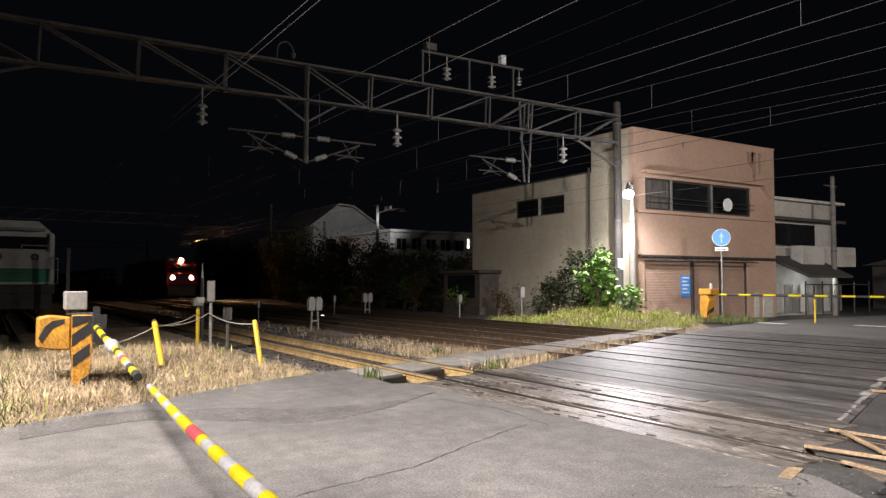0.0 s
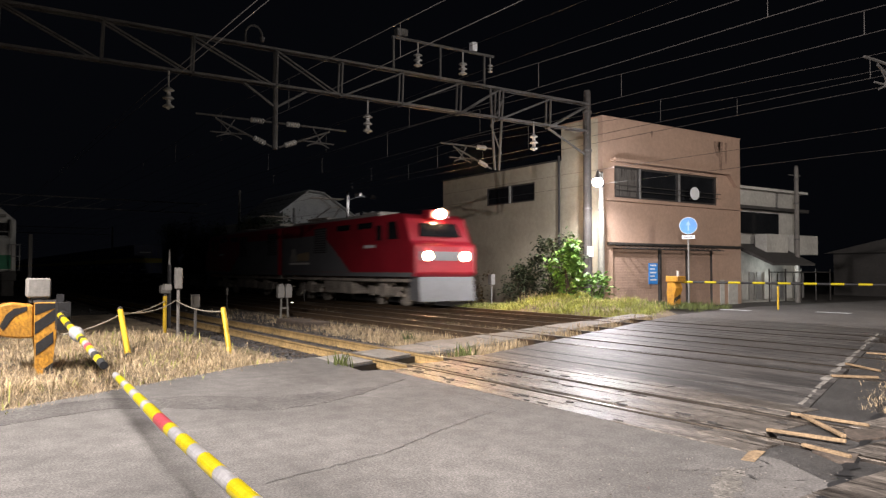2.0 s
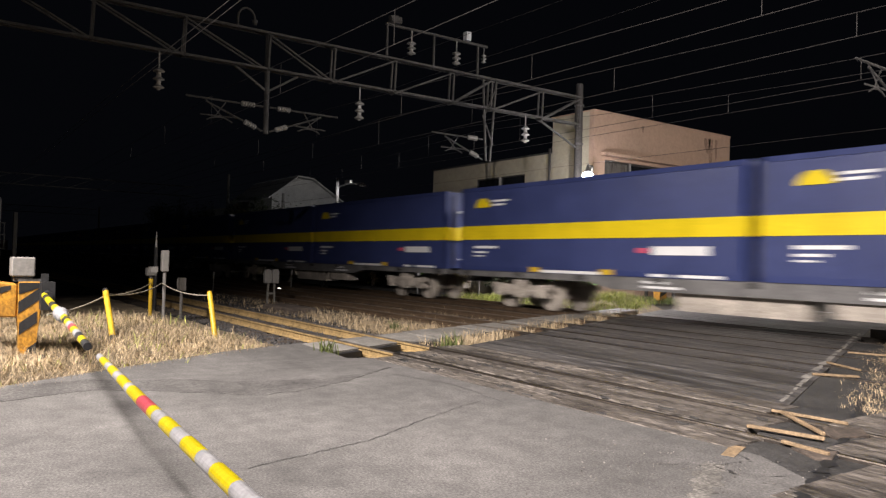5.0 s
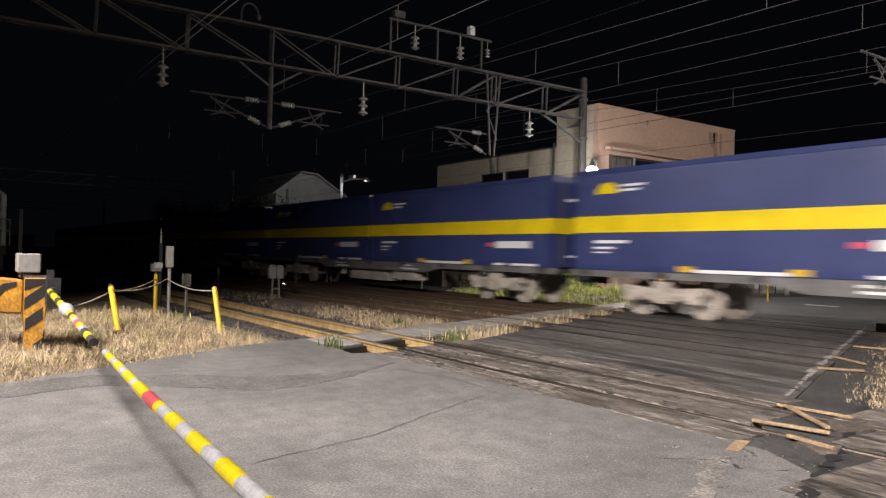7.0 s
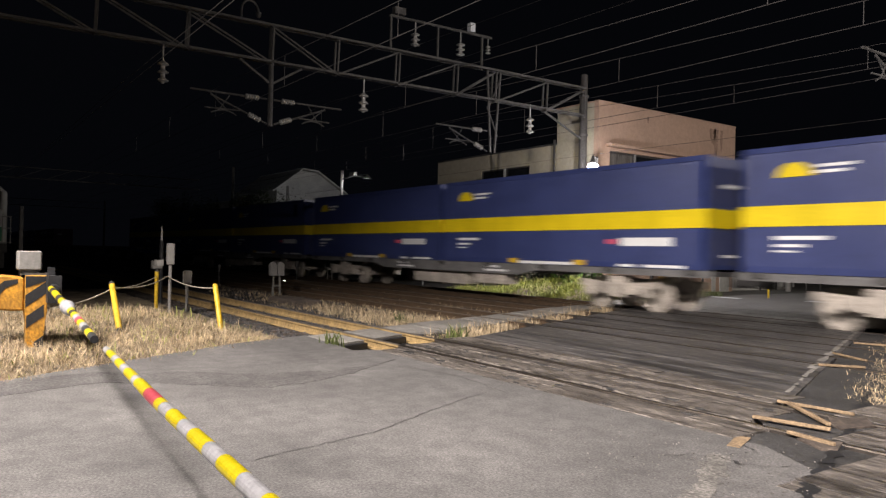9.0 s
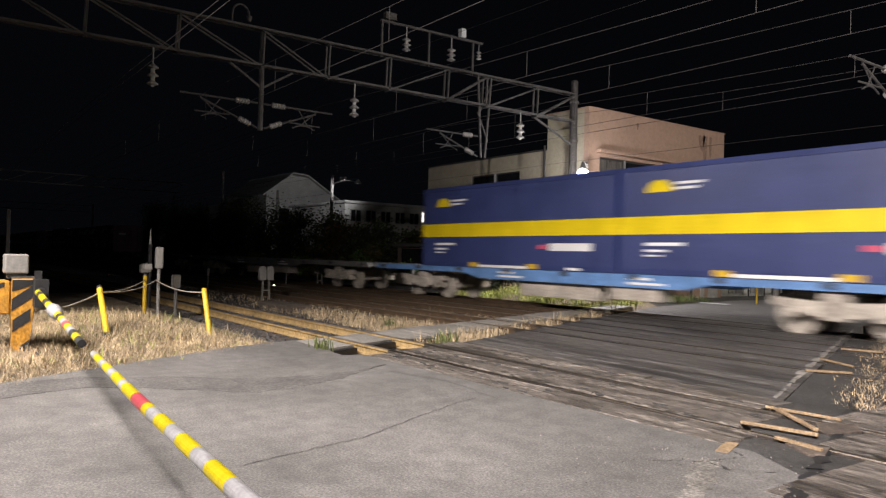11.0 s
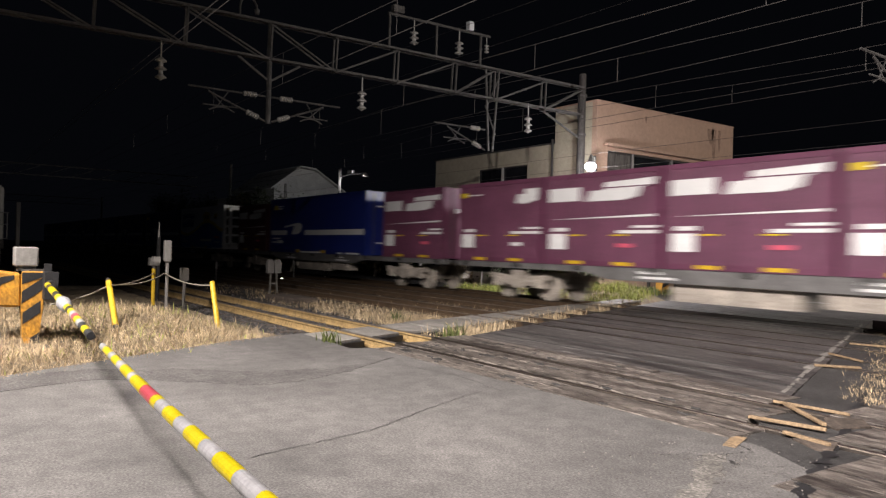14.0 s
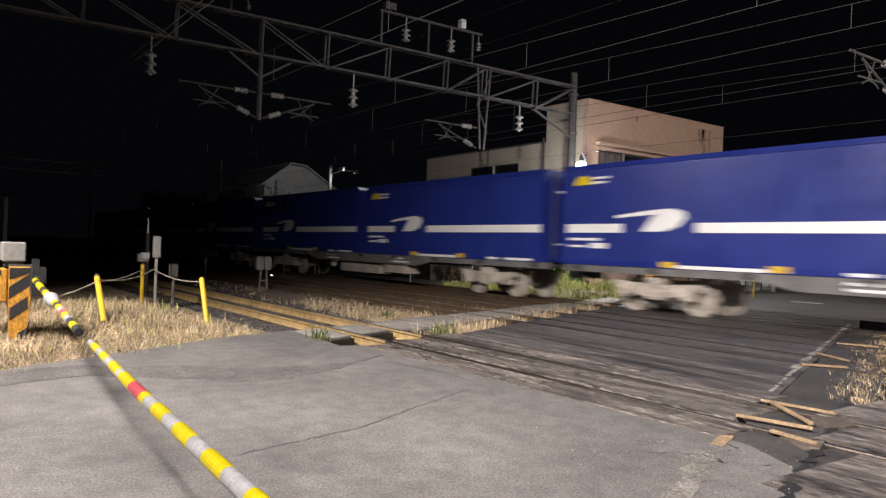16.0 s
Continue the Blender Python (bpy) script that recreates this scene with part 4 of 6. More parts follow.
for k in range(18):
    y = 21.9 + k * .36
    bar(bm, (XF, y, 2.42), (XF + .5, y, 2.28), .025, .025)
part("awning_frame", bm, FRAME_DARK, house, "rusty awning frame without cloth")
bm = bmesh.new()
box(bm, XF - .14, XF - .125, 24.0, 24.55, .85, 1.72)
poster = part("poster", bm, BLUE_SIGN, house, "blue poster with white bars")
for k in range(5):
    bm = bmesh.new()
    box(bm, XF - .126, XF - .121, 24.08, 24.47 - .1 * (k % 2), 1.6 - k * .15, 1.66 - k * .15)
    part("printed_bar", bm, WHITE_SIGN, poster)
bm = bmesh.new()
box(bm, XF + .004, XF + .03, 28.6, 28.9, -.1, 1.0)
box(bm, XF + .004, XF + .03, 29.2, 29.9, -.1, .95)
part("plinth", bm, WHITE_WALL, house, "pale plinth panel")
# rain stains below the parapet
for y, w, l in ((28.5, .5, .7), (28.75, .32, 1.5), (29.15, .2, 1.0), (24.1, .12, .3)):
    z = HT - .25
    pts = [(y - w / 2, z), (y + w / 2, z), (y + w * .4, z - l * .5), (y + w * .15, z - l), (y - w * .2, z - l * .9), (y - w * .45, z - l * .4)]
    bm = bmesh.new()
    prism(bm, pts, "x", XF, XF + .003)
    part("stain", bm, STAIN, house, "brown rain stain below the parapet")
# side window and down pipe
sw = part("window", wall_with_holes("y", YC + .06, .08, -27.43, -24.02, 4.46, 5.28, [(-27.36, -25.82, 4.52, 5.22), (-25.62, -24.09, 4.52, 5.22)]), FRAME_DARK, house)
for a, b in ((-27.36, -25.82), (-25.62, -24.09)):
    bm = bmesh.new()
    box(bm, a, b, YC + .1, YC + .12, 4.52, 5.22)
    part("pane", bm, GLASS_DARK, sw)
bm = bmesh.new()
box(bm, -25.78, -25.66, YC + .02, YC + .07, 4.48, 5.26)
part("mullion", bm, WHITE_WALL, sw)
bm = bmesh.new()
tube(bm, (-22.4, YC - .05, -.1), (-22.4, YC - .05, 6.2), .05)
part("down_pipe", bm, FRAME_DARK, house)
# lean-to at the back end
shed = thing("shed", "small dark shed with a flat roof against the house", "shed")
bm = bmesh.new()
box(bm, -31.9, -28.7, 20.0, 21.1, -.1, 1.9)
part("wall", bm, SLEEPER, shed)
bm = bmesh.new()
box(bm, -32.1, -28.5, 19.8, 21.15, 1.9, 2.05)
part("roof", bm, ROOF_DARK, shed)
bm = bmesh.new()
box(bm, -31.5, -29.1, 19.97, 20.0, .7, 1.8)
part("opening", bm, GLASS_DARK, shed, "dark opening")

# ---- the neighbouring building
nb = thing("neighbour_house", "pale two-storey house with a dark balcony and low roof", "building")
bm = bmesh.new()
box(bm, -27, -20.6, 30.6, 36.2, -.1, 5.3)
part("wall", bm, WHITE_WALL, nb)
bm = bmesh.new()
box(bm, -27.2, -20.3, 30.4, 36.5, 5.3, 5.42)
part("roof", bm, ROOF_LIGHT, nb)
bm = bmesh.new()
box(bm, -20.6, -20.4, 30.7, 34.0, 3.2, 4.2)
part("window", bm, GLASS_DARK, nb, "dark upper windows")
bm = bmesh.new()
box(bm, -20.5, -20.2, 30.4, 36.4, 4.35, 4.5)
part("canopy", bm, ROOF_DARK, nb)
for y0, y1, mt in ((31.8, 33.6, WHITE_WALL), (34.3, 36.3, WHITE_WALL)):
    bm = bmesh.new()
    box(bm, -20.3, -19.7, y0, y1, 2.2, 3.15)
    part("balcony", bm, mt, nb, "pale balcony front", bevel=.02)
bm = bmesh.new()
prism(bm, [(-20.55, 2.7), (-18.6, 1.75), (-18.6, 1.65), (-20.55, 2.5)], "y", 30.5, 34.0)
part("low_roof", bm, ROOF_DARK, nb, "dark sloping porch roof")
for k in range(9):
    bm = bmesh.new()
    y = 30.8 + k * .62
    box(bm, -20.4, -20.35, y, y + (.35 if k % 3 else .5), 0.05, 1.35)
    part("panel", bm, (WHITE_WALL, GREY_BOX, FRAME_ALU)[k % 3], nb)
bm = bmesh.new()
for y in (30.7, 32.0, 33.3, 34.6, 35.9):
    bar(bm, (-18.9, y, 0), (-18.9, y, 1.5), .05, .05)
bar(bm, (-18.9, 30.7, 1.35), (-18.9, 35.9, 1.35), .05, .05)
part("porch_frame", bm, FRAME_DARK, nb)
p2 = mast((-19.3, 33.7, 0), 6.4, 0.13, "grey utility pole beside the pale house", POLE_CONC, "utility_pole")
bm = bmesh.new()
bar(bm, (-.1, -.5, 6.0), (-.1, .5, 6.0), .06, .06)
part("crossarm", bm, STEEL, p2)
far = thing("far_house", "dark house beyond the road", "building")
bm = bmesh.new()
box(bm, -24, -14, 46, 52, -.1, 2.5)
part("wall", bm, ROOF_DARK, far)
bm = bmesh.new()
prism(bm, [(-24.4, 2.5), (-13.6, 2.5), (-19, 3.7)], "y", 45.6, 52.4)
part("roof", bm, ROOF_DARK, far)

# ---- houses far behind the bushes, their fronts towards the road
hip = thing("hipped_house", "white house with a clipped pale gable behind the bushes", "building")
bm = bmesh.new()
prism(bm, [(27.6, -.1), (35.2, -.1), (35.2, 7.1), (31.9, 9.15), (30.2, 9.3), (27.6, 7.3)], "x", -80, -68.6)
part("wall", bm, WHITE_WALL, hip)
for ya, za, yb, zb in ((27.1, 7.0, 30.25, 9.42), (30.15, 9.42, 31.95, 9.28), (31.85, 9.28, 35.6, 6.95)):
    bm = bmesh.new()
    prism(bm, [(ya, za), (yb, zb), (yb, zb + .12), (ya, za + .12)], "x", -80.3, -68.2)
    part("roof", bm, ROOF_LIGHT, hip, "pale roof slope")
for y in (28.9, 31.2, 33.4):
    bm = bmesh.new()
    box(bm, -68.6, -68.56, y, y + 1.1, 4.6, 5.9)
    part("window", bm, GLASS_DARK, hip)
fb = thing("long_house", "low white building with dark windows behind the bushes", "building")
bm = bmesh.new()
box(bm, -62, -52, 27.5, 36.2, -.1, 5.55)
part("wall", bm, WHITE_WALL, fb)
bm = bmesh.new()
box(bm, -62.3, -51.5, 27.2, 36.5, 5.55, 5.75)
part("roof", bm, ROOF_LIGHT, fb, "thin pale flat roof")
for k in range(5):
    y = 28.0 + k * 1.4
    win = part("window", wall_with_holes("x", -51.93, .08, y, y + 1.0, 4.1, 5.1, [(y + .06, y + .47, 4.16, 5.04), (y + .53, y + .94, 4.16, 5.04)]), FRAME_ALU, fb, "pale window frame")
    bm = bmesh.new()
    box(bm, -51.99, -51.97, y + .05, y + .95, 4.15, 5.05)
    part("pane", bm, GLASS_DARK, win)
bm = bmesh.new()
box(bm, -52, -51.95, 34.95, 35.12, 4.4, 5.2)
part("lit_window", bm, SMALL_GLOW, fb, "narrow lit window")
lowb = thing("long_house", "low pale building beside the gabled house", "building")
bm = bmesh.new()
box(bm, -92, -81, 28, 34, -.1, 6.6)
part("wall", bm, WHITE_WALL, lowb)
bm = bmesh.new()
box(bm, -92.3, -80.7, 27.7, 34.3, 6.6, 6.8)
part("roof", bm, ROOF_LIGHT, lowb)
st = thing("station_building", "dim long building far down the tracks", "building")
bm = bmesh.new()
box(bm, -190, -120, -14, -5, -.1, 6)
part("wall", bm, STUCCO_SIDE, st)
bm = bmesh.new()
box(bm, -191, -119, -15, -4, 6, 6.4)
part("roof", bm, ROOF_DARK, st)

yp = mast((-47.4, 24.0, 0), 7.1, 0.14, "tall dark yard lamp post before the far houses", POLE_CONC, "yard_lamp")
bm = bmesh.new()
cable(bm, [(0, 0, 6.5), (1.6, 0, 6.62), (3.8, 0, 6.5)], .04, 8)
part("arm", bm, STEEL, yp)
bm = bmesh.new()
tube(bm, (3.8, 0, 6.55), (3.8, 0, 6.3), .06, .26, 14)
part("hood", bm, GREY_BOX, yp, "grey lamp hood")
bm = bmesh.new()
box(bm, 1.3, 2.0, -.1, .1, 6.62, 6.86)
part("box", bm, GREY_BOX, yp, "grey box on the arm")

# made-up bulb and rod that carry the added fill under the porch roof
bm = bmesh.new()
tube(bm, (.0, 0, 0), (0, 0, .05), .09, .09, 12)
pl = solid("porch_fill_lamp", bm, SMALL_GLOW, "small added fill lamp under the low porch roof", "lamp")
pl.matrix_world = pose(-19.3, 33.0, 1.7)
bm = bmesh.new()
bar(bm, (-19.3, 33.0, 1.75), (-19.3, 33.0, 2.06), .03, .03)
solid("porch_fill_rod", bm, STEEL, "thin rod holding the added fill lamp", "lamp rod")


def hooded_lamp(at, foot, label):
    """A street lamp with a long arm and a flat hood over its glowing panel."""
    t = mast((foot[0], foot[1], 0), at[2] + .2, .1, label, POLE_CONC, "street_lamp")
    a = Vector((at[0] - foot[0], at[1] - foot[1], at[2] + .18))
    bm = bmesh.new()
    cable(bm, [(0, 0, at[2]), (a.x * .4, a.y * .4, a.z + .08), tuple(a)], .03, 8)
    part("arm", bm, STEEL, t)
    bm = bmesh.new()
    box(bm, a.x - .28, a.x + .28, a.y - .28, a.y + .28, a.z - .02, a.z + .06)
    part("hood", bm, STEEL, t, bevel=.02)


hooded_lamp(NEAR_LAMP, (5.6, -6.2), "street lamp on a concrete pole beside the near road")
hooded_lamp(POOL_LAMP, (-7.5, -5.8), "street lamp on a concrete pole beside the near road")
mast((-7.3, 20.4, 0), 7.6, .17, "concrete mast holding a cantilever beside the crossing", POLE_CONC)
rb = bracket(17.6, -1, "steel cantilever arm with white insulators beyond the crossing", -7.3)
bm = bmesh.new()
bar(bm, (0, -.1, 5.9), (0, 2.8, 5.9), .08, .08)
part("beam", bm, STEEL, rb)
bm = bmesh.new()
bar(bm, (0, 0, 4.9), (0, 0, 5.9), .07, .07)
part("drop_post", bm, STEEL, rb)
hooded_lamp(ROAD_LAMP, (5.2, 25.6), "street lamp on a concrete pole beside the far road")


# ---- level crossing gates
def striped_bar(parent, a, b, r0, r1, pattern, seg):
    """A tapered barrier bar of coloured pieces from a to b."""
    a, b = Vector(a), Vector(b)
    n = max(1, round((b - a).length / seg))
    for k in range(n):
        bm = bmesh.new()
        tube(bm, a.lerp(b, k / n), a.lerp(b, (k + 1) / n), r0 + (r1 - r0) * k / n, r0 + (r1 - r0) * (k + 1) / n, 14)
        m = pattern[k % len(pattern)]
        part("bar_piece", bm, m, parent)


# near gate machine on the verge
gx, gy = -10.46, 1.05
gate = thing("crossing_gate", "black and yellow striped crossing gate machine with a short bar", "crossing gate", pose(gx, gy, 0))
bm = bmesh.new()
prism(bm, [(-.095, 0), (.085, 0), (.095, .42), (.13, .54), (.13, 1.0), (-.12, 1.0), (-.12, .54), (-.105, .42)], "x", -.1, .1)
post = part("post", bm, ORANGE, gate, "striped gate post with a narrow foot", bevel=.012)
for z, a, b in ((.02, -.01, .09), (.34, -.1, .092), (.6, -.115, .125), (.84, -.115, .125)):
    bm = bmesh.new()
    d = (b - a) * .75
    top_z = min(.985, z + d + .15)
    prism(bm, [(a, z), (b, min(z + d, .93)), (b, top_z), (a, min(z + .15, .985))], "x", .101, .105)
    part("stripe", bm, BLACK, post)
bm = bmesh.new()
prism(bm, [(-.5, .6), (-.3, .56), (-.125, .56), (-.125, .97), (-.36, 1.0), (-.5, .97)], "x", -.25, .09)
mot = part("motor_box", bm, ORANGE, gate, "orange motor box with scraped paint", bevel=.02)
bm = bmesh.new()
prism(bm, [(-.49, .72), (-.45, .66), (-.33, .84), (-.2, .9), (-.2, .95), (-.34, .93), (-.42, .86)], "x", .091, .095)
part("scrape", bm, BLACK, mot, "dark scraped patch")
bm = bmesh.new()
box(bm, -.12, .08, -.13, .14, 1.0, 1.03)
part("cap", bm, STEEL, post)
bm = bmesh.new()
box(bm, -.2, .1, -.2, .06, 1.06, 1.3)
part("control_box", bm, GREY_BOX, gate, "grey control box", bevel=.015)
bm = bmesh.new()
box(bm, -.16, .06, -.16, .04, 1.0, 1.06)
part("neck", bm, STEEL, gate)
bm = bmesh.new()
for i in range(20):
    a = rnd.uniform(0, 6.28)
    d = rnd.uniform(.1, .4)
    r = rnd.uniform(.05, .1)
    bmesh.ops.create_icosphere(bm, subdivisions=1, radius=r, matrix=Matrix.Translation((math.cos(a) * d, math.sin(a) * d, .04)) @ Matrix.Diagonal((1.3, 1, .8, 1)))
part("cable_heap", bm, BLACK, gate, "black cable and earth heap at the foot")
bm = bmesh.new()
box(bm, .0, .3, .11, .26, .66, 1.0)
tube(bm, (.1, .18, .85), (.55, .16, .85), .06, .045, 10)
box(bm, .1, .16, .12, .2, 1.0, 1.1)
hinge = part("hinge", bm, BLACK, gate, "black bar hinge")
A, B = (.5, .12, .85), (5.85, -.28, .85)
bm = bmesh.new()
cable(bm, [(3.05, -.07, .85), (3.1, -.07, .85), (3.35, -.09, .85), (3.37, -.09, .85), (3.5, -.1, .85), (3.52, -.1, .85), (3.75, -.12, .85), (3.8, -.12, .85)], [.033, .048, .048, .06, .06, .048, .048, .033], 14)
part("sleeve", bm, WHITE_BAR, gate, "white padded bar joint", bevel=.008)
striped_bar(gate, (.5, .12, .85), (3.05, -.07, .85), .036, .034, [YELLOW_BAR, BLACK, YELLOW_BAR], .4)
striped_bar(gate, (3.8, -.12, .85), B, .03, .023, [YELLOW_BAR, BLACK, YELLOW_BAR, WHITE_BAR, RED_BAR, YELLOW_BAR, WHITE_BAR, BLACK, YELLOW_BAR, BLACK], .21)
# the nearer bar, whose machine stands out of sight beside the road
gate2 = thing("barrier_bar", "yellow and white banded barrier bar with one red band", "crossing gate", pose(0, 0, 0))
CUTS = [-4.15, -4.01, -3.8, -3.68, -3.5, -3.37, -3.16, -3.08, -2.84, -2.64, -2.56, -2.44, -2.28, -2.15, -1.98, -1.84, -1.67]
while CUTS[-1] < 4.0:
    CUTS.append(CUTS[-1] + (.17 if len(CUTS) % 2 else .15))
BANDS = [WHITE_BAR, YELLOW_BAR, WHITE_BAR, YELLOW_BAR, WHITE_BAR, YELLOW_BAR, WHITE_BAR, YELLOW_BAR, RED_BAR] + [YELLOW_BAR, WHITE_BAR] * 40


def bar_point(x):
    """The bar sags a little between its tip and its machine."""
    y = .66 + (-2.75 - x) * .065 if x < -2.75 else .66 - (x + 2.75) * .046
    return Vector((x, y, .85))


for xa, xb, m in zip(CUTS, CUTS[1:], BANDS):
    bm = bmesh.new()
    tube(bm, bar_point(xa), bar_point(xb), min(.0235, .0165 + .005 * (xa + 4.15)), min(.0235, .0165 + .005 * (xb + 4.15)), 18)
    part("bar_piece", bm, m, gate2)
bm = bmesh.new()
box(bm, 4.05, 4.4, .1, .5, 0, 1.15)
part("machine", bm, YELLOW, gate2, bevel=.02)

# the far gate
fx, fy = -18.06, 23.0
g3 = thing("crossing_gate", "orange crossing gate machine with a long striped bar", "crossing gate", pose(fx, fy, 0))
bm = bmesh.new()
prism(bm, [(-.14, 0), (.14, 0), (.14, .5), (.24, .75), (.14, 1.0), (-.16, 1.0), (-.2, .55)], "y", -.2, .2)
body = part("post", bm, ORANGE, g3, bevel=.015)
bm = bmesh.new()
box(bm, -.2, .35, -.25, .25, .98, 1.2)
part("motor_box", bm, ORANGE, g3, bevel=.02)
for z in (.2, .55):
    bm = bmesh.new()
    prism(bm, [(-.2, z), (.2, z + .18), (.2, z + .32), (-.2, z + .14)], "x", .142, .146)
    part("stripe", bm, BLACK, body)
bm = bmesh.new()
tube(bm, (.1, .1, 1.2), (.1, .1, 1.4), .05, .05)
part("lamp", bm, PORCELAIN, g3)
striped_bar(g3, (.2, .2, .98), (11.5, 5.6, .9), .045, .035, [YELLOW_BAR, BLACK], .42)
bm = bmesh.new()
tube(bm, (3.0, 2.0, 0), (3.0, 2.0, .85), .035)
part("bar_support", bm, YELLOW, g3)

# blue round road sign
sg = thing("road_sign", "round blue sign with a white arrow on a pale pole", "road sign", pose(-18.3, 24.2, 0))
bm = bmesh.new()
tube(bm, (0, 0, -.1), (0, 0, 3.5), .035, .035, 10)
part("pole", bm, POLE_WHITE, sg)
fwd = Vector((18.3, -24.2, 0)).normalized()
rot = Matrix.Rotation(math.atan2(fwd.y, fwd.x), 4, "Z")


def facing(bm):
    bmesh.ops.transform(bm, matrix=rot, verts=bm.verts)
    return bm


bm = bmesh.new()
disc(bm, (.06, 0, 3.18), "x", .34, .02, 32)
part("rim", facing(bm), WHITE_SIGN, sg)
bm = bmesh.new()
disc(bm, (.074, 0, 3.18), "x", .32, .01, 32)
part("face", facing(bm), BLUE_SIGN, sg)
bm = bmesh.new()
prism(bm, [(-.03, 2.98), (.03, 2.98), (.03, 3.2), (.09, 3.2), (0, 3.38), (-.09, 3.2), (-.03, 3.2)], "x", .08, .086)
part("arrow", facing(bm), SIGN_ARROW, sg, "white upward arrow")
bm = bmesh.new()
box(bm, .05, .07, -.24, .24, 2.66, 2.8)
part("plate", facing(bm), WHITE_SIGN, sg)
bm = bmesh.new()
box(bm, .071, .074, -.18, .18, 2.71, 2.75)
part("printed_bar", facing(bm), BLACK, sg)

# ---- verge posts with a rope
def leaning_post(base, top, label):
    t = thing("marker_post", label, "post")
    bm = bmesh.new()
    a, b = Vector(base), Vector(top)
    tube(bm, a.lerp(b, .25), a.lerp(b, .96), .043, .043, 12)
    part("shaft", bm, YELLOW, t)
    bm = bmesh.new()
    tube(bm, a, a.lerp(b, .25), .042, .042, 12)
    part("foot", bm, BLACK if "worn" in label else YELLOW, t)
    bm = bmesh.new()
    tube(bm, a.lerp(b, .96), b, .045, .036, 12)
    part("cap", bm, YELLOW if "bright" in label else FRAME_DARK, t)
    return t


leaning_post((-11.24, 2.24, -.05), (-12.1, 2.24, .82), "yellow marker post with a worn black foot, leaning")
leaning_post((-12.04, 3.96, -.15), (-12.5, 3.96, .76), "bright yellow leaning marker post beside the track")
leaning_post((-17.5, 4.2, -.2), (-17.5, 4.2, .85), "yellow upright marker post holding a rope")


def rope(p, q, sag, label="pale rope between the marker posts"):
    bm = bmesh.new()
    p, q = Vector(p), Vector(q)
    pts = [p.lerp(q, k / 10) - Vector((0, 0, sag * 4 * (k / 10) * (1 - k / 10))) for k in range(11)]
    for a, b in zip(pts, pts[1:]):
        tube(bm, a, b, .011, n=6)
    solid("rope", bm, ROPE, label, "rope")


rope((-12.1, 2.24, .72), (-9.9, 1.2, .62), .04)
rope((-12.1, 2.24, .75), (-16.35, 4.15, .75), .1)
rope((-16.35, 4.15, .75), (-12.5, 3.96, .7), .08)
rope((-12.1, 2.24, .72), (-17.5, 4.2, .7), .06)


# ---- small trackside posts
def trackside(at, h, w, label, pale=True):
    t = thing("trackside_marker", label, "trackside post", pose(*at))
    bm = bmesh.new()
    tube(bm, (0, 0, -.2), (0, 0, h * .72), .035, .035, 8)
    part("shaft", bm, GREY_BOX if pale else STEEL, t)
    bm = bmesh.new()
    box(bm, -w / 2, w / 2, -w / 2, w / 2, h * .68, h)
    part("head", bm, GREY_BOX, t, bevel=.02)
    return t


t = trackside((-16.35, 4.2, 0), 1.46, .15, "grey trackside box on a slim steel post")
bm = bmesh.new()
box(bm, -.12, .08, -.3, -.16, .98, 1.1)
part("side_plate", bm, GREY_BOX, t)
trackside((-17.0, 4.75, -.1), .95, .17, "low grey trackside box on a post")
trackside((-23.9, 18.75, -.1), 1.35, .22, "pale two-piece trackside marker with a bracket")
trackside((-29.2, 9.4, -.2), .9, .09, "thin grey trackside marker post in weeds", False)
trackside((-33.8, 14.74, -.2), 1.0, .14, "thin pale trackside marker post in weeds")
trackside((-27.1, 17.8, -.1), 1.0, .18, "pale trackside marker in the weeds")


def forked_marker(at, h, label):
    """Two slim legs under a pair of small boxes."""
    t = thing("forked_marker", label, "trackside post", pose(*at))
    for dy in (-.13, .13):
        bm = bmesh.new()
        bar(bm, (0, dy, -.05), (0, dy * .8, h * .62), .07, .05)
        part("leg", bm, SLEEVE, t)
        bm = bmesh.new()
        prism(bm, [(dy - .11, h * .6), (dy + .11, h * .6), (dy + .12, h * .9), (dy + .06, h), (dy - .06, h), (dy - .12, h * .9)], "x", -.09, .09)
        part("head", bm, GREY_BOX, t, bevel=.012)
    bm = bmesh.new()
    bar(bm, (0, -.15, h * .3), (0, .15, h * .3), .05, .05)
    part("tie", bm, SLEEVE, t)
    return t


forked_marker((-23.2, 9.4, -.2), 1.15, "grey twin-headed switch marker on two pale legs")
forked_marker((-31.8, 15.57, -.2), 1.15, "pale twin-headed marker on two pale legs")
ds = thing("signal_post", "slim dark signal post with a pale pointed tip", "signal post", pose(-20.4, 5.0, 0))
bm = bmesh.new()
tube(bm, (0, 0, -.2), (0, 0, 1.55), .055, .05, 10)
part("shaft", bm, BLACK, ds)
bm = bmesh.new()
tube(bm, (0, 0, 1.55), (0, 0, 1.96), .03, .008, 10)
part("tip", bm, WHITE_WALL, ds, "pale pointed tip")
bm = bmesh.new()
box(bm, -.1, .1, -.24, .02, .78, 1.0)
part("box", bm, GREY_BOX, ds, "grey box with dark bars", bevel=.02)
for x, y, z, s in ((-30.9, 12.9, -.1, .09),):
    bm = bmesh.new()
    bmesh.ops.create_uvsphere(bm, u_segments=10, v_segments=6, radius=s, matrix=Matrix.Translation((x, y, z)))
    solid("signal_light", bm, SMALL_GLOW, "small white signal light beside the tracks", "signal light")
# wooden crate between the tracks and a sleeper stack
bm = bmesh.new()
box(bm, -20.6, -18.6, 8.1, 8.9, -.2, -.02)
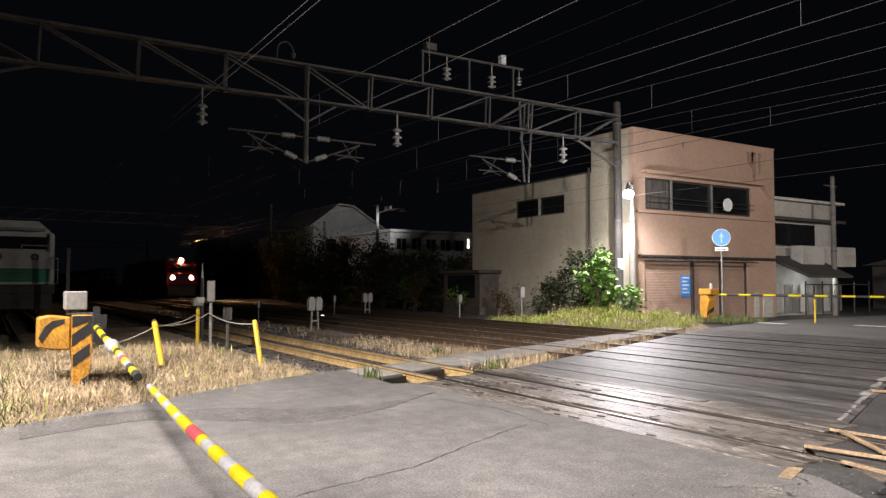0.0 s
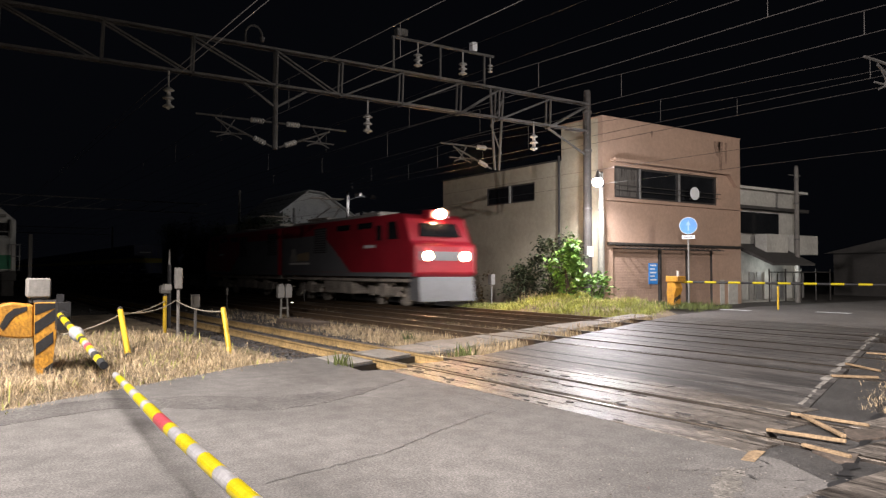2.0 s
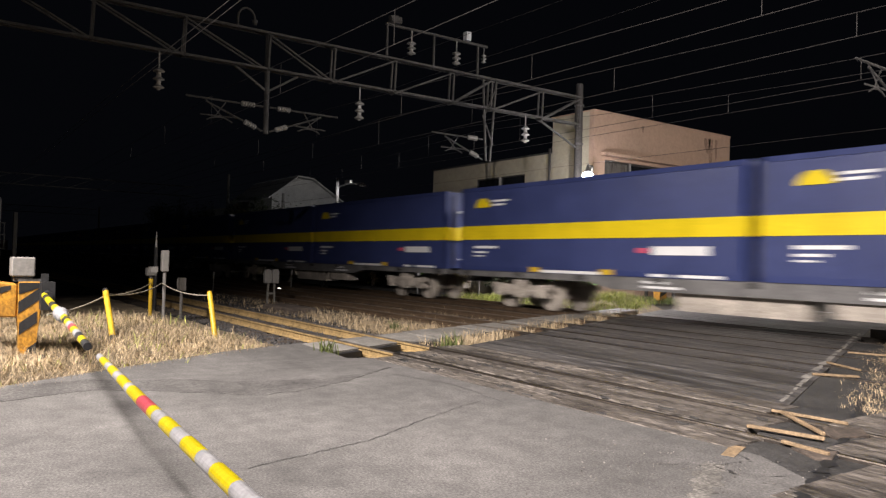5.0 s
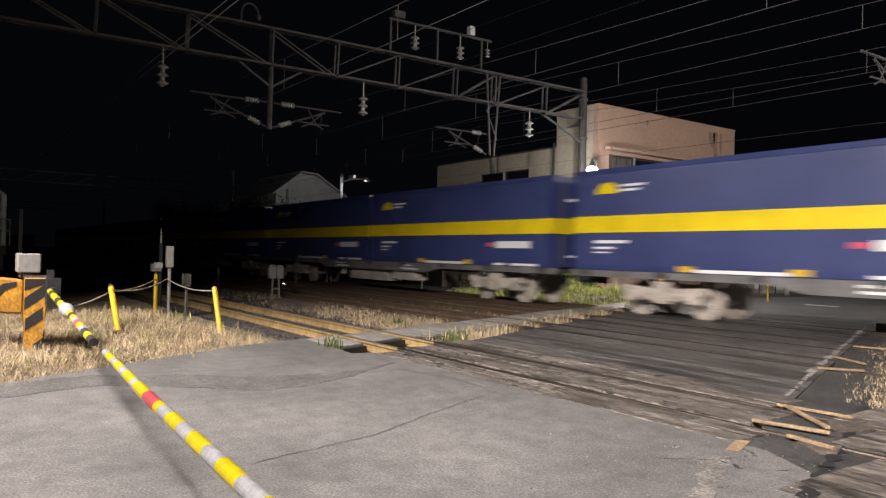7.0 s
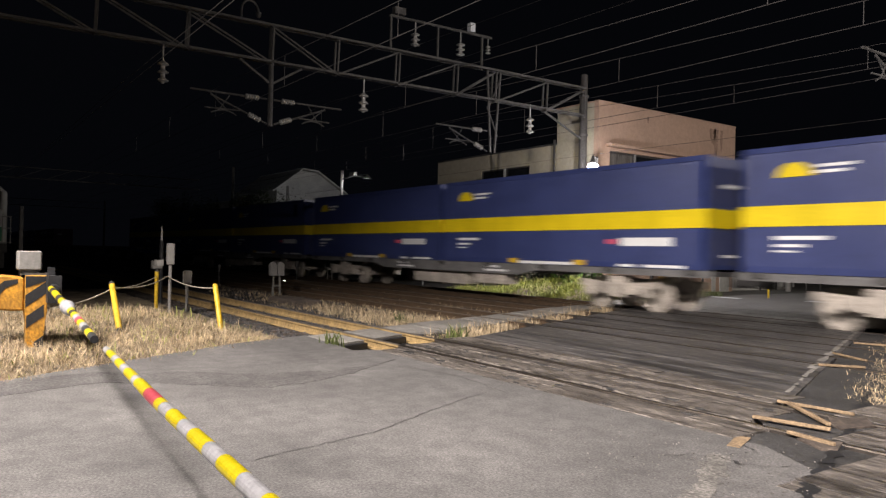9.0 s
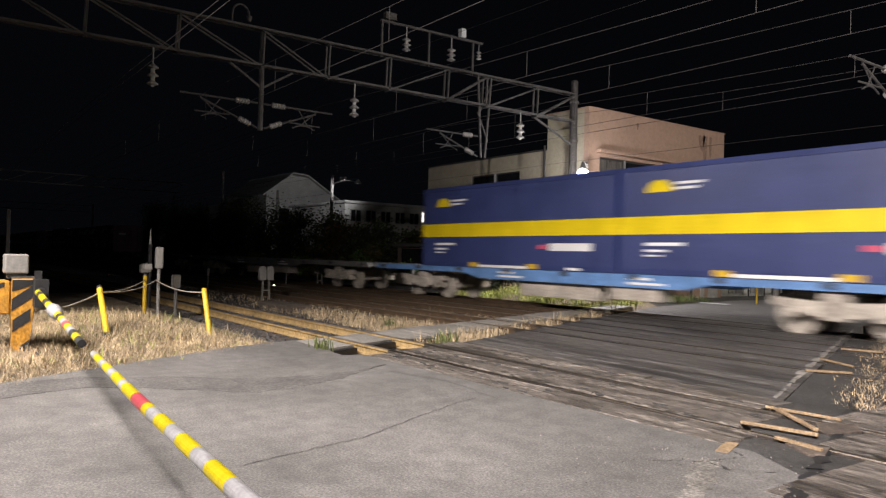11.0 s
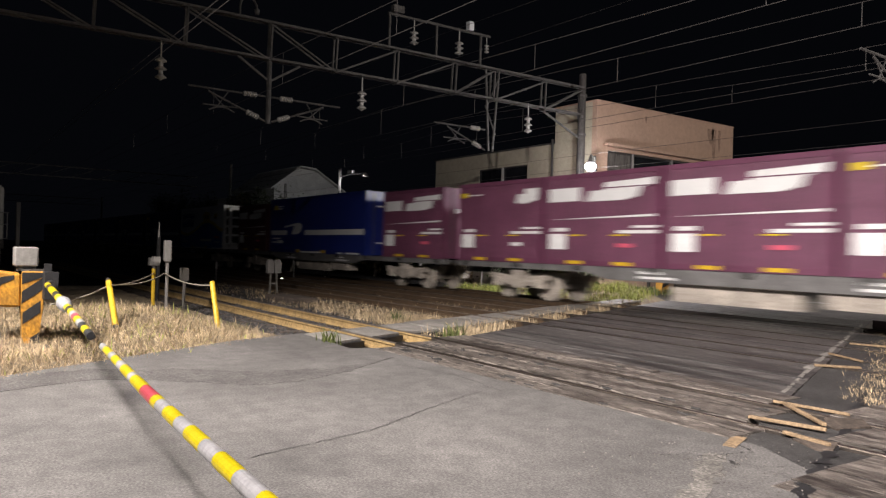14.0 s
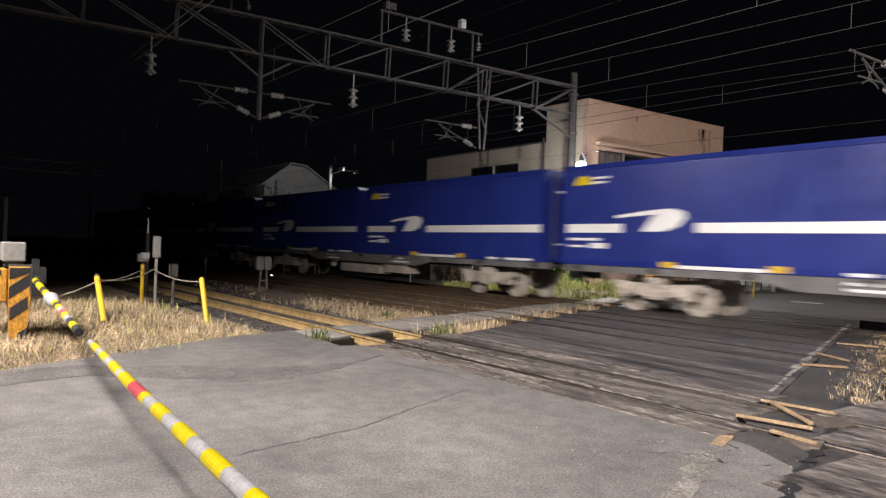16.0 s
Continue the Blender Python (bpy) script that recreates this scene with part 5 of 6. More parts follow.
solid("concrete_trough", bm, SLEEPER, "dark concrete cable trough lid between the tracks", "cable trough", bevel=.03)
# black floors in the hollows beside the near rail, painted for their shade
for x0, x1, y0, y1 in ((-10.0, -9.02, 4.86, 5.62), (-10.6, -9.1, 5.82, 6.56), (-10.8, -9.55, 6.76, 7.1)):
    bm = bmesh.new()
    box(bm, x0, x1, y0, y1, -.19, -.14)
    solid("pit", bm, BLACK, "black floor painted in for the shade of the hollow beside the rail", "pit", "structure")

# ---- parked diesel shunter
sh = thing("diesel_locomotive", "parked cream diesel locomotive with a green band", "locomotive", pose(-36.2, 1.35, 0))
bm = bmesh.new()
prism(bm, [(-1.35, 1.35), (1.2, 1.35), (1.2, 3.55), (.55, 4.15), (-1.35, 4.15)], "x", -12, -.6)
part("cab", bm, LOCO_WHITE, sh, bevel=.03)
bm = bmesh.new()
box(bm, -.62, -.2, -1.3, 1.0, 1.35, 2.8)
part("hood", bm, LOCO_WHITE, sh, bevel=.05)
bm = bmesh.new()
box(bm, -.2, -.18, -1.3, 1.0, 1.45, 2.05)
part("band", bm, LOCO_GREEN, sh, "green band")
bm = bmesh.new()
for k in range(8):
    box(bm, -.18, -.165, -1.3, .4, 1.5 + k * .07, 1.53 + k * .07)
part("grille", bm, FRAME_DARK, sh)
for y in (-.95, .42):
    bm = bmesh.new()
    disc(bm, (-.18, y, 2.55), "x", .15, .06, 16)
    part("headlamp", bm, FRAME_DARK, sh)
    bm = bmesh.new()
    disc(bm, (-.14, y, 2.55), "x", .1, .05, 16)
    part("lens", bm, GREY_BOX, sh)
bm = bmesh.new()
box(bm, -.6, -.58, -1.2, .9, 2.9, 3.45)
part("windscreen", bm, GLASS_DARK, sh)
bm = bmesh.new()
for y in (1.0, 1.15, 1.3):
    bar(bm, (0, y, 1.4), (0, y, 2.5), .035, .035)
for z in (1.4, 2.0, 2.5):
    bar(bm, (0, .95, z), (0, 1.35, z), .035, .035)
bar(bm, (-.1, -.1, 3.05), (-.1, .9, 3.05), .04, .04)
bar(bm, (-.1, -.1, 3.05), (-.1, -.1, 2.8), .04, .04)
bar(bm, (-.1, .9, 3.05), (-.1, .9, 2.8), .04, .04)
part("handrail", bm, GREY_BOX, sh)
bm = bmesh.new()
tube(bm, (-.5, 1.05, 2.6), (-.5, 1.05, 3.6), .12, .12, 12)
part("exhaust", bm, LOCO_WHITE, sh)
bm = bmesh.new()
bar(bm, (-.3, -1.3, 3.75), (-.3, .8, 3.75), .25, .12)
for k in range(3):
    box(bm, -.16, -.1, -.6 + k * .22, -.45 + k * .22, 3.7, 3.82)
part("number_lamps", bm, GREY_BOX, sh)
bm = bmesh.new()
box(bm, -12, -.05, -1.25, 1.2, .95, 1.35)
part("frame", bm, UNDER_DARK, sh, bevel=.03)
for x in (-1.8, -3.8, -8.4, -10.4):
    bm = bmesh.new()
    for y in (-.6, .6):
        disc(bm, (x, y, .43), "y", .43, .12, 24)
    tube(bm, (x, -.6, .43), (x, .6, .43), .07)
    part("wheelset", bm, UNDER_DARK, sh)
bm = bmesh.new()
box(bm, -.4, -.05, -1.1, 1.1, .3, .95)
part("buffer_beam", bm, UNDER_DARK, sh)
for y in (0.75, 1.95):
    bm = bmesh.new()
    prism(bm, [(y - .06, -.15), (y + .06, -.15), (y + .034, 0.0), (y - .034, 0.0)], "x", -120, -20)
    solid("siding_rail", bm, RAIL_SIDE, "rusty siding rail in weeds", "rail", "structure")
bm = bmesh.new()
bar(bm, (-34.5, 2.9, 0), (-34.5, 2.9, 2.9), .2, .15)
solid("fence_post", bm, POLE_CONC, "dark concrete post beside the parked locomotive", "post", bevel=.02)


# ---- the train: everything is built about the middle of its own thing, x along the track
SPEED, TY, Z0 = 24.533, 15.72, 0.0
moving = []          # (thing, x at 0 s, height)


def bogie(top, x, heavy=False):
    bg_ = bmesh.new()
    for y in (-.98, .98):
        prism(bg_, [(x - 1.3, .62), (x - .5, .42), (x + .5, .42), (x + 1.3, .62), (x + 1.3, .78), (x + .4, .72), (x - .4, .72), (x - 1.3, .78)], "y", y - .06, y + .06)
        for dx in (-.95, .95):
            box(bg_, x + dx - .16, x + dx + .16, y - .12, y + .12, .38, .7)
        box(bg_, x - .25, x + .25, y - .1, y + .1, .35, .9)
    box(bg_, x - .2, x + .2, -.9, .9, .5, .8)
    b = part("bogie", bg_, UNDER, top, "dusty bogie frame")
    for dx in (-.95, .95):
        bm = bmesh.new()
        for y in (-.53, .53):
            disc(bm, (x + dx, y * 1.08, .43), "y", .43, .13, 24)
            disc(bm, (x + dx, y, .43), "y", .46, .03, 24)
        tube(bm, (x + dx, -.8, .43), (x + dx, .8, .43), .08, n=10)
        part("wheelset", bm, UNDER, b)
    return b


def wagon(length, material, label):
    top = thing("container_wagon", label, "flat wagon", pose(0, TY, 0), "container wagons")
    h = length / 2
    bm = bmesh.new()
    for y in (-1.22, 1.1):
        prism(bm, [(-h, .94), (-h * .45, .94), (-h * .38, .78), (h * .38, .78), (h * .45, .94), (h, .94), (h, 1.12), (-h, 1.12)], "y", y, y + .12)
    part("side_sill", bm, material, top, "fish-bellied side sill")
    bm = bmesh.new()
    box(bm, -h, h, -1.1, 1.1, .98, 1.08)
    for k in range(9):
        x = -h + .5 + k * (length - 1) / 8
        box(bm, x - .12, x + .12, -1.3, 1.3, 1.0, 1.1)
    part("deck", bm, UNDER_DARK, top)
    bm = bmesh.new()
    box(bm, -h * .2, h * .1, -1.0, -.5, .35, .9)
    box(bm, h * .15, h * .3, -1.1, -.6, .45, .9)
    part("brake_gear", bm, UNDER, top)
    for s in (-1, 1):
        bogie(top, s * (h - 2.9))
        bm = bmesh.new()
        box(bm, s * h - .2, s * h + .2, -.12, .12, .72, 1.0)
        box(bm, s * h + s * .15 - .2, s * h + s * .15 + .2, -.2, .2, .78, .96)
        part("coupler", bm, UNDER_DARK, top)
    for k in (-.28, .22):
        for l, z in ((1.1, .85), (.7, .97)):
            bm = bmesh.new()
            box(bm, h * k, h * k + l, -1.228, -1.222, z, z + .06)
            part("stencil_bar", bm, C_INK, top, "white stencilled bar")
    return top


def big_box(length, height, material, name, label):
    """A long container with corrugated sides, corner posts, rails and end doors."""
    top = thing(name, label, "container", pose(0, TY, 1.12), "containers")
    h, w = length / 2, 1.25
    n = max(8, round(length / .42))
    step = (length - .3) / n
    for y, s in ((-w, 1), (w, -1)):
        bm = bmesh.new()
        prof = [(-h + .15, y)]
        for k in range(n):
            x = -h + .15 + k * step
            prof += [(x + step * .12, y), (x + step * .3, y + s * .03), (x + step * .7, y + s * .03), (x + step * .88, y)]
        prof += [(h - .15, y)]
        inner = [(p[0], y + s * .1) for p in (prof[-1], prof[0])]
        prism(bm, prof + inner, "z", .14, height - .12)
        part("side_wall", bm, material, top, "ribbed steel side")
    for ya, yb in ((-w - .004, -w - .004), (w - .146, w - .096)):
        bm = bmesh.new()
        for x in (-h, h - .15):
            box(bm, x, x + .15, ya, ya + .15, 0, height)
        box(bm, -h + .15, h - .15, yb, yb + .1, 0, .14)
        box(bm, -h + .15, h - .15, yb, yb + .1, height - .12, height)
        part("side_frame", bm, material, top)
    bm = bmesh.new()
    box(bm, -h + .12, h - .12, -w + .1, w - .1, height - .1, height - .02)
    box(bm, -h + .12, h - .12, -w + .1, w - .1, .02, .12)
    part("roof", bm, material, top)
    for s in (-1, 1):
        bm = bmesh.new()
        x0, x1 = sorted((s * h, s * (h - .08)))
        box(bm, x0, x1, -w + .15, -.01, 0.02, height - .02)
        box(bm, x0, x1, .01, w - .15, 0.02, height - .02)
        d = part("end_door", bm, material, top)
        bm = bmesh.new()
        for y in (-.9, -.3, .3, .9):
            tube(bm, (s * (h + .03), y, .1), (s * (h + .03), y, height - .1), .02, n=6)
        part("lock_bar", bm, STEEL, d)
    return top


def flat(top, name, x0, x1, z0, z1, material, both=True, label="", lift=.006):
    bm = bmesh.new()
    w = 1.25 + lift
    box(bm, x0, x1, -w, -w + .004 if lift > .03 else -1.2, z0, z1)
    if both:
        box(bm, -x1, -x0, w - .004 if lift > .03 else 1.2, w, z0, z1)
    return part(name, bm, material, top, label)


def poly(top, name, pts, material, lift, label=""):
    bm = bmesh.new()
    prism(bm, pts, "y", -1.25 - lift, -1.25 - lift + .004)
    return part(name, bm, material, top, label)


def arc(cx, cz, rx, rz, a0=0, a1=360, n=24):
    return [(cx + rx * math.cos(radians(a0 + (a1 - a0) * k / n)), cz + rz * math.sin(radians(a0 + (a1 - a0) * k / n))) for k in range(n + 1 if a1 - a0 < 360 else n)]


def yellow_banded(length, paint=C_BLUE, wording="dark navy blue ribbed container with a wide yellow band"):
    c = big_box(length, 2.66, paint, "striped_container", wording)
    h = length / 2
    flat(c, "band", -h - .004, h + .004, .98, 1.42, C_YELLOW, True, "wide yellow band")
    for s in (-1, 1):
        bm = bmesh.new()
        box(bm, s * (h + .052) - .002, s * (h + .052) + .002, -1.25, 1.25, .98, 1.42)
        part("end_band", bm, C_YELLOW, c, "yellow band on the doors")
        bm = bmesh.new()
        box(bm, s * (h + .052) - .002, s * (h + .052) + .002, -.75, .2, 1.92, 2.0)
        part("end_lettering", bm, C_INK, c, "white bars")
        bm = bmesh.new()
        box(bm, s * (h + .052) - .002, s * (h + .052) + .002, -.7, -.2, .3, .36)
        part("end_lettering", bm, C_INK, c, "white bars")
    poly(c, "badge", arc(-h + 1.15, 2.0, .38, .3, 0, 180), C_YELLOW, .008, "yellow half-round badge")
    for a, b, z in ((1.6, 2.35, 2.16), (1.6, 2.2, 2.04)):
        flat(c, "badge_bar", -h + a, -h + b, z, z + .06, C_INK, False)
    if paint is C_BLUE2:
        flat(c, "red_mark", -h + 2.5, -h + 3.1, 1.78, 2.12, C_PINK, False, "red painted mark")
        flat(c, "red_mark", -h + 3.15, -h + 3.5, 1.98, 2.3, C_PINK, False, "red painted mark")
    flat(c, "marking", -h + .75, -h + 1.85, .7, .78, C_INK, False)
    flat(c, "marking", -h + .75, -h + 1.4, .55, .61, C_INK, False)
    flat(c, "marking", -h + .75, -h + 1.2, .44, .48, C_INK, False)
    flat(c, "marking", h - 2.55, h - .95, .55, .76, C_INK, False)
    flat(c, "marking", h - 3.0, h - 2.7, .6, .72, C_PINK, False)
    sill_marks(c, h)
    return c


def sill_marks(c, h):
    for a, b, z0, z1, m in ((-1.75, -1.35, .02, .16, YELLOW), (1.0, 1.4, .02, .16, YELLOW), (-1.3, .95, .01, .09, C_INK), (2.6, 3.1, .02, .09, C_INK), (3.4, 4.6, .02, .09, C_INK)):
        if b < h:
            flat(c, "sill_mark", a, b, z0, z1, m, False, "small painted fork pocket mark", .012)


def white_striped(length):
    c = big_box(length, 2.66, C_BLUE2, "striped_container", "deep blue ribbed container with a thin white stripe and emblem")
    h = length / 2
    flat(c, "stripe", -h + .2, -h + 2.1, .85, 1.08, C_INK, False, "white stripe")
    flat(c, "stripe", -h + 4.3, h - .15, .85, 1.08, C_INK, False, "white stripe")
    poly(c, "emblem", [(x - h, z - .2) for x, z in ((2.75, 1.08), (3.05, 1.42), (3.15, 1.5), (1.9, 1.42), (1.95, 1.49), (3.0, 1.6), (3.6, 1.63), (3.95, 1.55), (4.0, 1.4), (3.8, 1.2), (3.4, 1.08))], C_INK, .012, "white swoosh emblem")
    poly(c, "badge", arc(-h + .75, 2.12, .3, .25, 0, 180), C_YELLOW, .008, "yellow half-round badge")
    for a, b, z in ((1.05, 1.6, 2.26), (1.05, 1.5, 2.14)):
        flat(c, "badge_bar", -h + a, -h + b, z, z + .06, C_INK, False)
    flat(c, "marking", -h + .3, -h + 1.4, .64, .71, C_INK, False)
    flat(c, "marking", -h + .3, -h + .85, .46, .52, C_INK, False)
    flat(c, "marking", -h + 1.05, -h + 1.6, .44, .58, C_INK, False)
    for s in (-1, 1):
        bm = bmesh.new()
        box(bm, s * (h + .052) - .002, s * (h + .052) + .002, -.8, .1, 2.0, 2.06)
        part("end_lettering", bm, C_INK, c, "white bars")
        bm = bmesh.new()
        box(bm, s * (h + .052) - .002, s * (h + .052) + .002, -.8, -.1, .5, .55)
        part("end_lettering", bm, C_INK, c, "white bars")
    sill_marks(c, h)
    return c


def curved_white(length):
    c = big_box(length, 2.7, C_WHITE, "wave_container", "white and bright blue container with a yellow wave and lettered bars")
    h = length / 2
    pts = []
    for k in range(33):
        f = k / 32
        x = -h + .02 + f * (length - .3)
        z = 1.02 - .22 * math.sin(min(1, f / .35) * math.pi) * (f < .35) + (f >= .35) * (.62 * max(0.0, math.sin((f - .35) / .65 * math.pi)) ** 1.3)
        pts.append((x, z))
    poly(c, "blue_field", [(pts[0][0], .04)] + [(pts[-1][0], .04)] + pts[::-1], C_SKY, .006, "bright blue lower field")
    poly(c, "wave", pts + [(x, z + .2) for x, z in pts[::-1]], C_YELLOW, .010, "yellow wave")
    poly(c, "sun", arc(h - 3.4, 2.0, .75, .36), C_YELLOW, .012, "yellow oval with dark bars")
    for k in range(4):
        flat(c, "sun_bar", h - 3.9 + k * .28, h - 3.75 + k * .28, 1.9, 2.12, C_PURPLE2, False, "", .014)
    for k in range(6):
        x = -h + .45 + k * .46
        poly(c, "letter_bar", [(x, 1.42), (x + .3, 1.42), (x + .42, 2.3), (x + .12, 2.3)], C_NAVY, .012, "slanted navy bar")
    poly(c, "ribbon", [(-h + .7, 1.72), (-h + 1.8, 1.95), (-h + 3.0, 1.85), (-h + 3.0, 1.95), (-h + 1.8, 2.05), (-h + .7, 1.85)], C_WHITE, .017)
    poly(c, "badge", arc(h - 1.55, 2.0, .34, .2, 0, 180), C_YELLOW, .012, "yellow half-round badge")
    poly(c, "badge", arc(h - 1.55, 1.99, .2, .14, 180, 359), BLACK, .012, "dark lower half of the badge")
    flat(c, "marking", -h + .4, -h + 1.8, .4, .48, C_INK, False, "", .012)
    flat(c, "marking", -h + .6, -h + 1.1, .55, .61, C_INK, False, "", .012)
    flat(c, "marking", h - 4.6, h - 2.2, .46, .62, C_INK, False, "", .012)
    flat(c, "marking", h - 1.7, h - .7, .4, .46, C_INK, False, "", .012)
    flat(c, "marking", h - 1.7, h - .8, .66, .8, C_PINK, False, "", .012)
    # the cooling unit on the leading end
    bm = bmesh.new()
    box(bm, h + .06, h + .5, -1.1, 1.1, .3, 2.5)
    u = part("cooling_unit", bm, C_WHITE, c, "white cooling unit", bevel=.03)
    for k in range(4):
        bm = bmesh.new()
        box(bm, h + .08, h + .47, -1.106, -1.101, .4 + k * .53, .8 + k * .53)
        part("vent", bm, UNDER_DARK, u, "dark opening")
        bm = bmesh.new()
        box(bm, h + .501, h + .508, -.9, .9, .4 + k * .53, .8 + k * .53)
        part("vent", bm, UNDER_DARK, u, "dark opening")
    bm = bmesh.new()
    box(bm, h + .06, h + .5, -1.107, -1.101, 2.4, 2.46)
    part("warning_strip", bm, C_YELLOW, u, "yellow strip")
    sill_marks(c, h)
    return c


def small_box(length, material, label, seed):
    c = big_box(length, 2.5, material, "freight_container", label)
    h = length / 2
    r = random.Random(seed)
    if seed % 2 == 0:
        poly(c, "emblem", [(h - 2.5, 1.72), (h - 2.35, 2.0), (h - 1.9, 2.0), (h - 1.85, 2.2), (h - .2, 2.25), (h - .25, 2.06), (h - .65, 2.02), (h - .75, 1.8), (h - 1.2, 1.72)], C_INK, .012, "white block emblem")
        flat(c, "cut", h - 1.9, h - .3, 2.04, 2.07, material, False, "", .017)
        flat(c, "panel", -h + .15, -h + 1.35, 1.75, 2.12, C_INK, False, "white panel")
        poly(c, "stripe", [(-h + .2, 1.25), (h - .2, 1.28), (h - .2, 1.34)], C_INK, .012, "tapering white stripe")
    else:
        poly(c, "emblem", [(h - 1.2, 1.8), (h - 1.1, 2.05), (h - .8, 2.05), (h - .8, 2.2), (h - .2, 2.2), (h - .25, 1.85), (h - .8, 1.75)], C_INK, .012, "small white block emblem")
        flat(c, "mark", -h + .15, -h + .45, 2.05, 2.2, C_YELLOW, False, "yellow square")
        flat(c, "mark", -h + .5, -h + 1.2, 2.1, 2.13, C_INK, False)
    flat(c, "plate", -h + .2, -h + .85, .42, .85, C_WHITE, False, "pale notice plate")
    flat(c, "marking", -h + .3, -h + .9, .92, 1.02, C_INK, False)
    flat(c, "marking", h - 1.4, h - .1, .86, .94, C_INK, False)
    flat(c, "marking", h - .9, h - .1, 1.0, 1.06, C_INK, False)
    flat(c, "marking", h - 1.4, h - .9, .5, .6, C_INK if seed % 2 else C_PINK, False)
    for x in (-h + .9, h - 1.5):
        flat(c, "fork_pocket", x, x + .6, .03, .12, YELLOW, False, "yellow fork pocket", .012)
    for x in (-h + .95, h - 1.6):
        flat(c, "yellow_bar", x, x + .5, .8, .83, C_YELLOW, False, "", .012)
    bm = bmesh.new()
    box(bm, h + .05, h + .054, -.8, -.2, 1.6, 1.75)
    part("end_lettering", bm, C_INK, c)
    return c


def lamp_shield(x, y, z, r, depth):
    """A short open ring added round a lamp, shading the body from it."""
    bm = bmesh.new()
    rings = []
    for rr, xx in ((r, x), (r + .015, x), (r + .015, x + depth), (r, x + depth)):
        rings.append([bm.verts.new((xx, y + rr * math.cos(k * math.pi / 9), z + rr * math.sin(k * math.pi / 9))) for k in range(18)])
    for a, b in zip(rings, rings[1:] + rings[:1]):
        for k in range(18):
            bm.faces.new((a[k], a[(k + 1) % 18], b[(k + 1) % 18], b[k]))
    return bm


def locomotive():
    """A two-section electric freight locomotive."""
    top = thing("electric_locomotive", "red and grey two-section electric freight locomotive with lit headlights", "locomotive", pose(0, TY, 0))
    H, W = 13.1, 1.4
    for s in (-1, 1):
        # side profile of one half: sloped windscreen over an upright nose
        bm = bmesh.new()
        prof = [(s * .3, 1.15), (s * (H - .15), 1.15), (s * H, 1.3), (s * H, 2.35), (s * (H - .35), 2.5), (s * (H - .75), 3.42), (s * (H - 1.2), 3.6), (s * .3, 3.6)]
        prism(bm, prof, "y", -W, W)
        body = part("body", bm, LOCO_RED, top, "glossy red body", bevel=.05)
        for y in (-1, 1):
            def sp(name, pts, m, lift=.006, label=""):
                b = bmesh.new()
                a, c = sorted((y * (W + lift), y * (W - .01)))
                prism(b, [(s * p[0], p[1]) for p in pts], "y", a, c)
                return part(name, b, m, body, label)
            sp("grey_panel", [(.33, 1.34), (7.9, 1.34), (5.2, 3.02), (.33, 3.02)], LOCO_GREY, .006, "grey side panel")
            sp("skirt", [(.33, 1.16), (H - .2, 1.16), (H - .1, 1.33), (.33, 1.33)], LOCO_GREY, .008, "grey skirt band")
            sp("white_bar", [(9.2, 2.32), (10.7, 2.32), (10.7, 2.44), (9.2, 2.44)], C_INK, .01, "white bar")
            sp("cab_window", [(H - 2.0, 2.62), (H - 1.15, 2.62), (H - 1.35, 3.3), (H - 2.0, 3.3)], GLASS_DARK, .01)
            sp("door", [(H - 3.0, 1.4), (H - 2.35, 1.4), (H - 2.35, 3.35), (H - 3.0, 3.35)], LOCO_RED, .014)
            sp("door_window", [(H - 2.9, 2.6), (H - 2.45, 2.6), (H - 2.45, 3.2), (H - 2.9, 3.2)], GLASS_DARK, .02)
            for x in (6.6, 8.6):
                sp("vent", [(x, 3.12), (x + 1.3, 3.12), (x + 1.3, 3.36), (x, 3.36)], GLASS_DARK, .012, "dark vent")
            for x in ((4.3,) if s > 0 else (.5, 5.0)):
                sp("louvre_frame", [(x - .06, 2.2), (x + 1.26, 2.2), (x + 1.26, 3.34), (x - .06, 3.34)], UNDER_DARK, .012, "dark louvre panel")
                for k in range(10):
                    sp("louvre", [(x, 2.25 + k * .107), (x + 1.2, 2.25 + k * .107), (x + 1.2, 2.31 + k * .107), (x, 2.31 + k * .107)], LOUVRE, .022)
            if s > 0:
                sp("emblem", [(1.3, 1.68), (3.7, 1.68), (3.7, 1.78), (1.3, 1.78)], C_INK, .012, "white underline of the emblem")
                sp("emblem", [(1.35, 1.82), (2.15, 1.82), (2.2, 2.0), (2.05, 2.2), (2.0, 2.44), (1.6, 2.47), (1.5, 2.15), (1.3, 2.0)], LOCO_ROOF, .012, "pale rounded emblem")
                for i, x in enumerate((2.25, 2.6, 2.95, 3.3)):
                    sp("emblem_bar", [(x, 1.86), (x + .29, 1.86), (x + .31, 2.2 + .03 * i), (x + .03, 2.18 + .03 * i)], GOLD, .012, "dull gold letter-sized bar")
        bm = bmesh.new()
        prism(bm, [(-.95, 2.68), (.95, 2.68), (.85, 3.25), (-.85, 3.25)], "x", -.006, .006)
        bmesh.ops.transform(bm, matrix=Matrix.Translation((s * (H - .40), 0, 2.62)) @ Matrix.Rotation(radians(-s * 23.5), 4, "Y") @ Matrix.Translation((s * .06, 0, -2.62)), verts=bm.verts)
        part("windscreen", bm, GLASS_DARK, body)
        bm = bmesh.new()
        x0, x1 = sorted((s * (H + .002), s * (H + .02)))
        box(bm, x0, x1, -1.2, 1.2, 1.78, 2.12)
        part("lamp_panel", bm, LOCO_GREY, body, "grey lamp panel")
        for y in (-.85, .85):
            bm = bmesh.new()
            disc(bm, (s * (H + .04), y, 1.95), "x", .17, .02, 18)
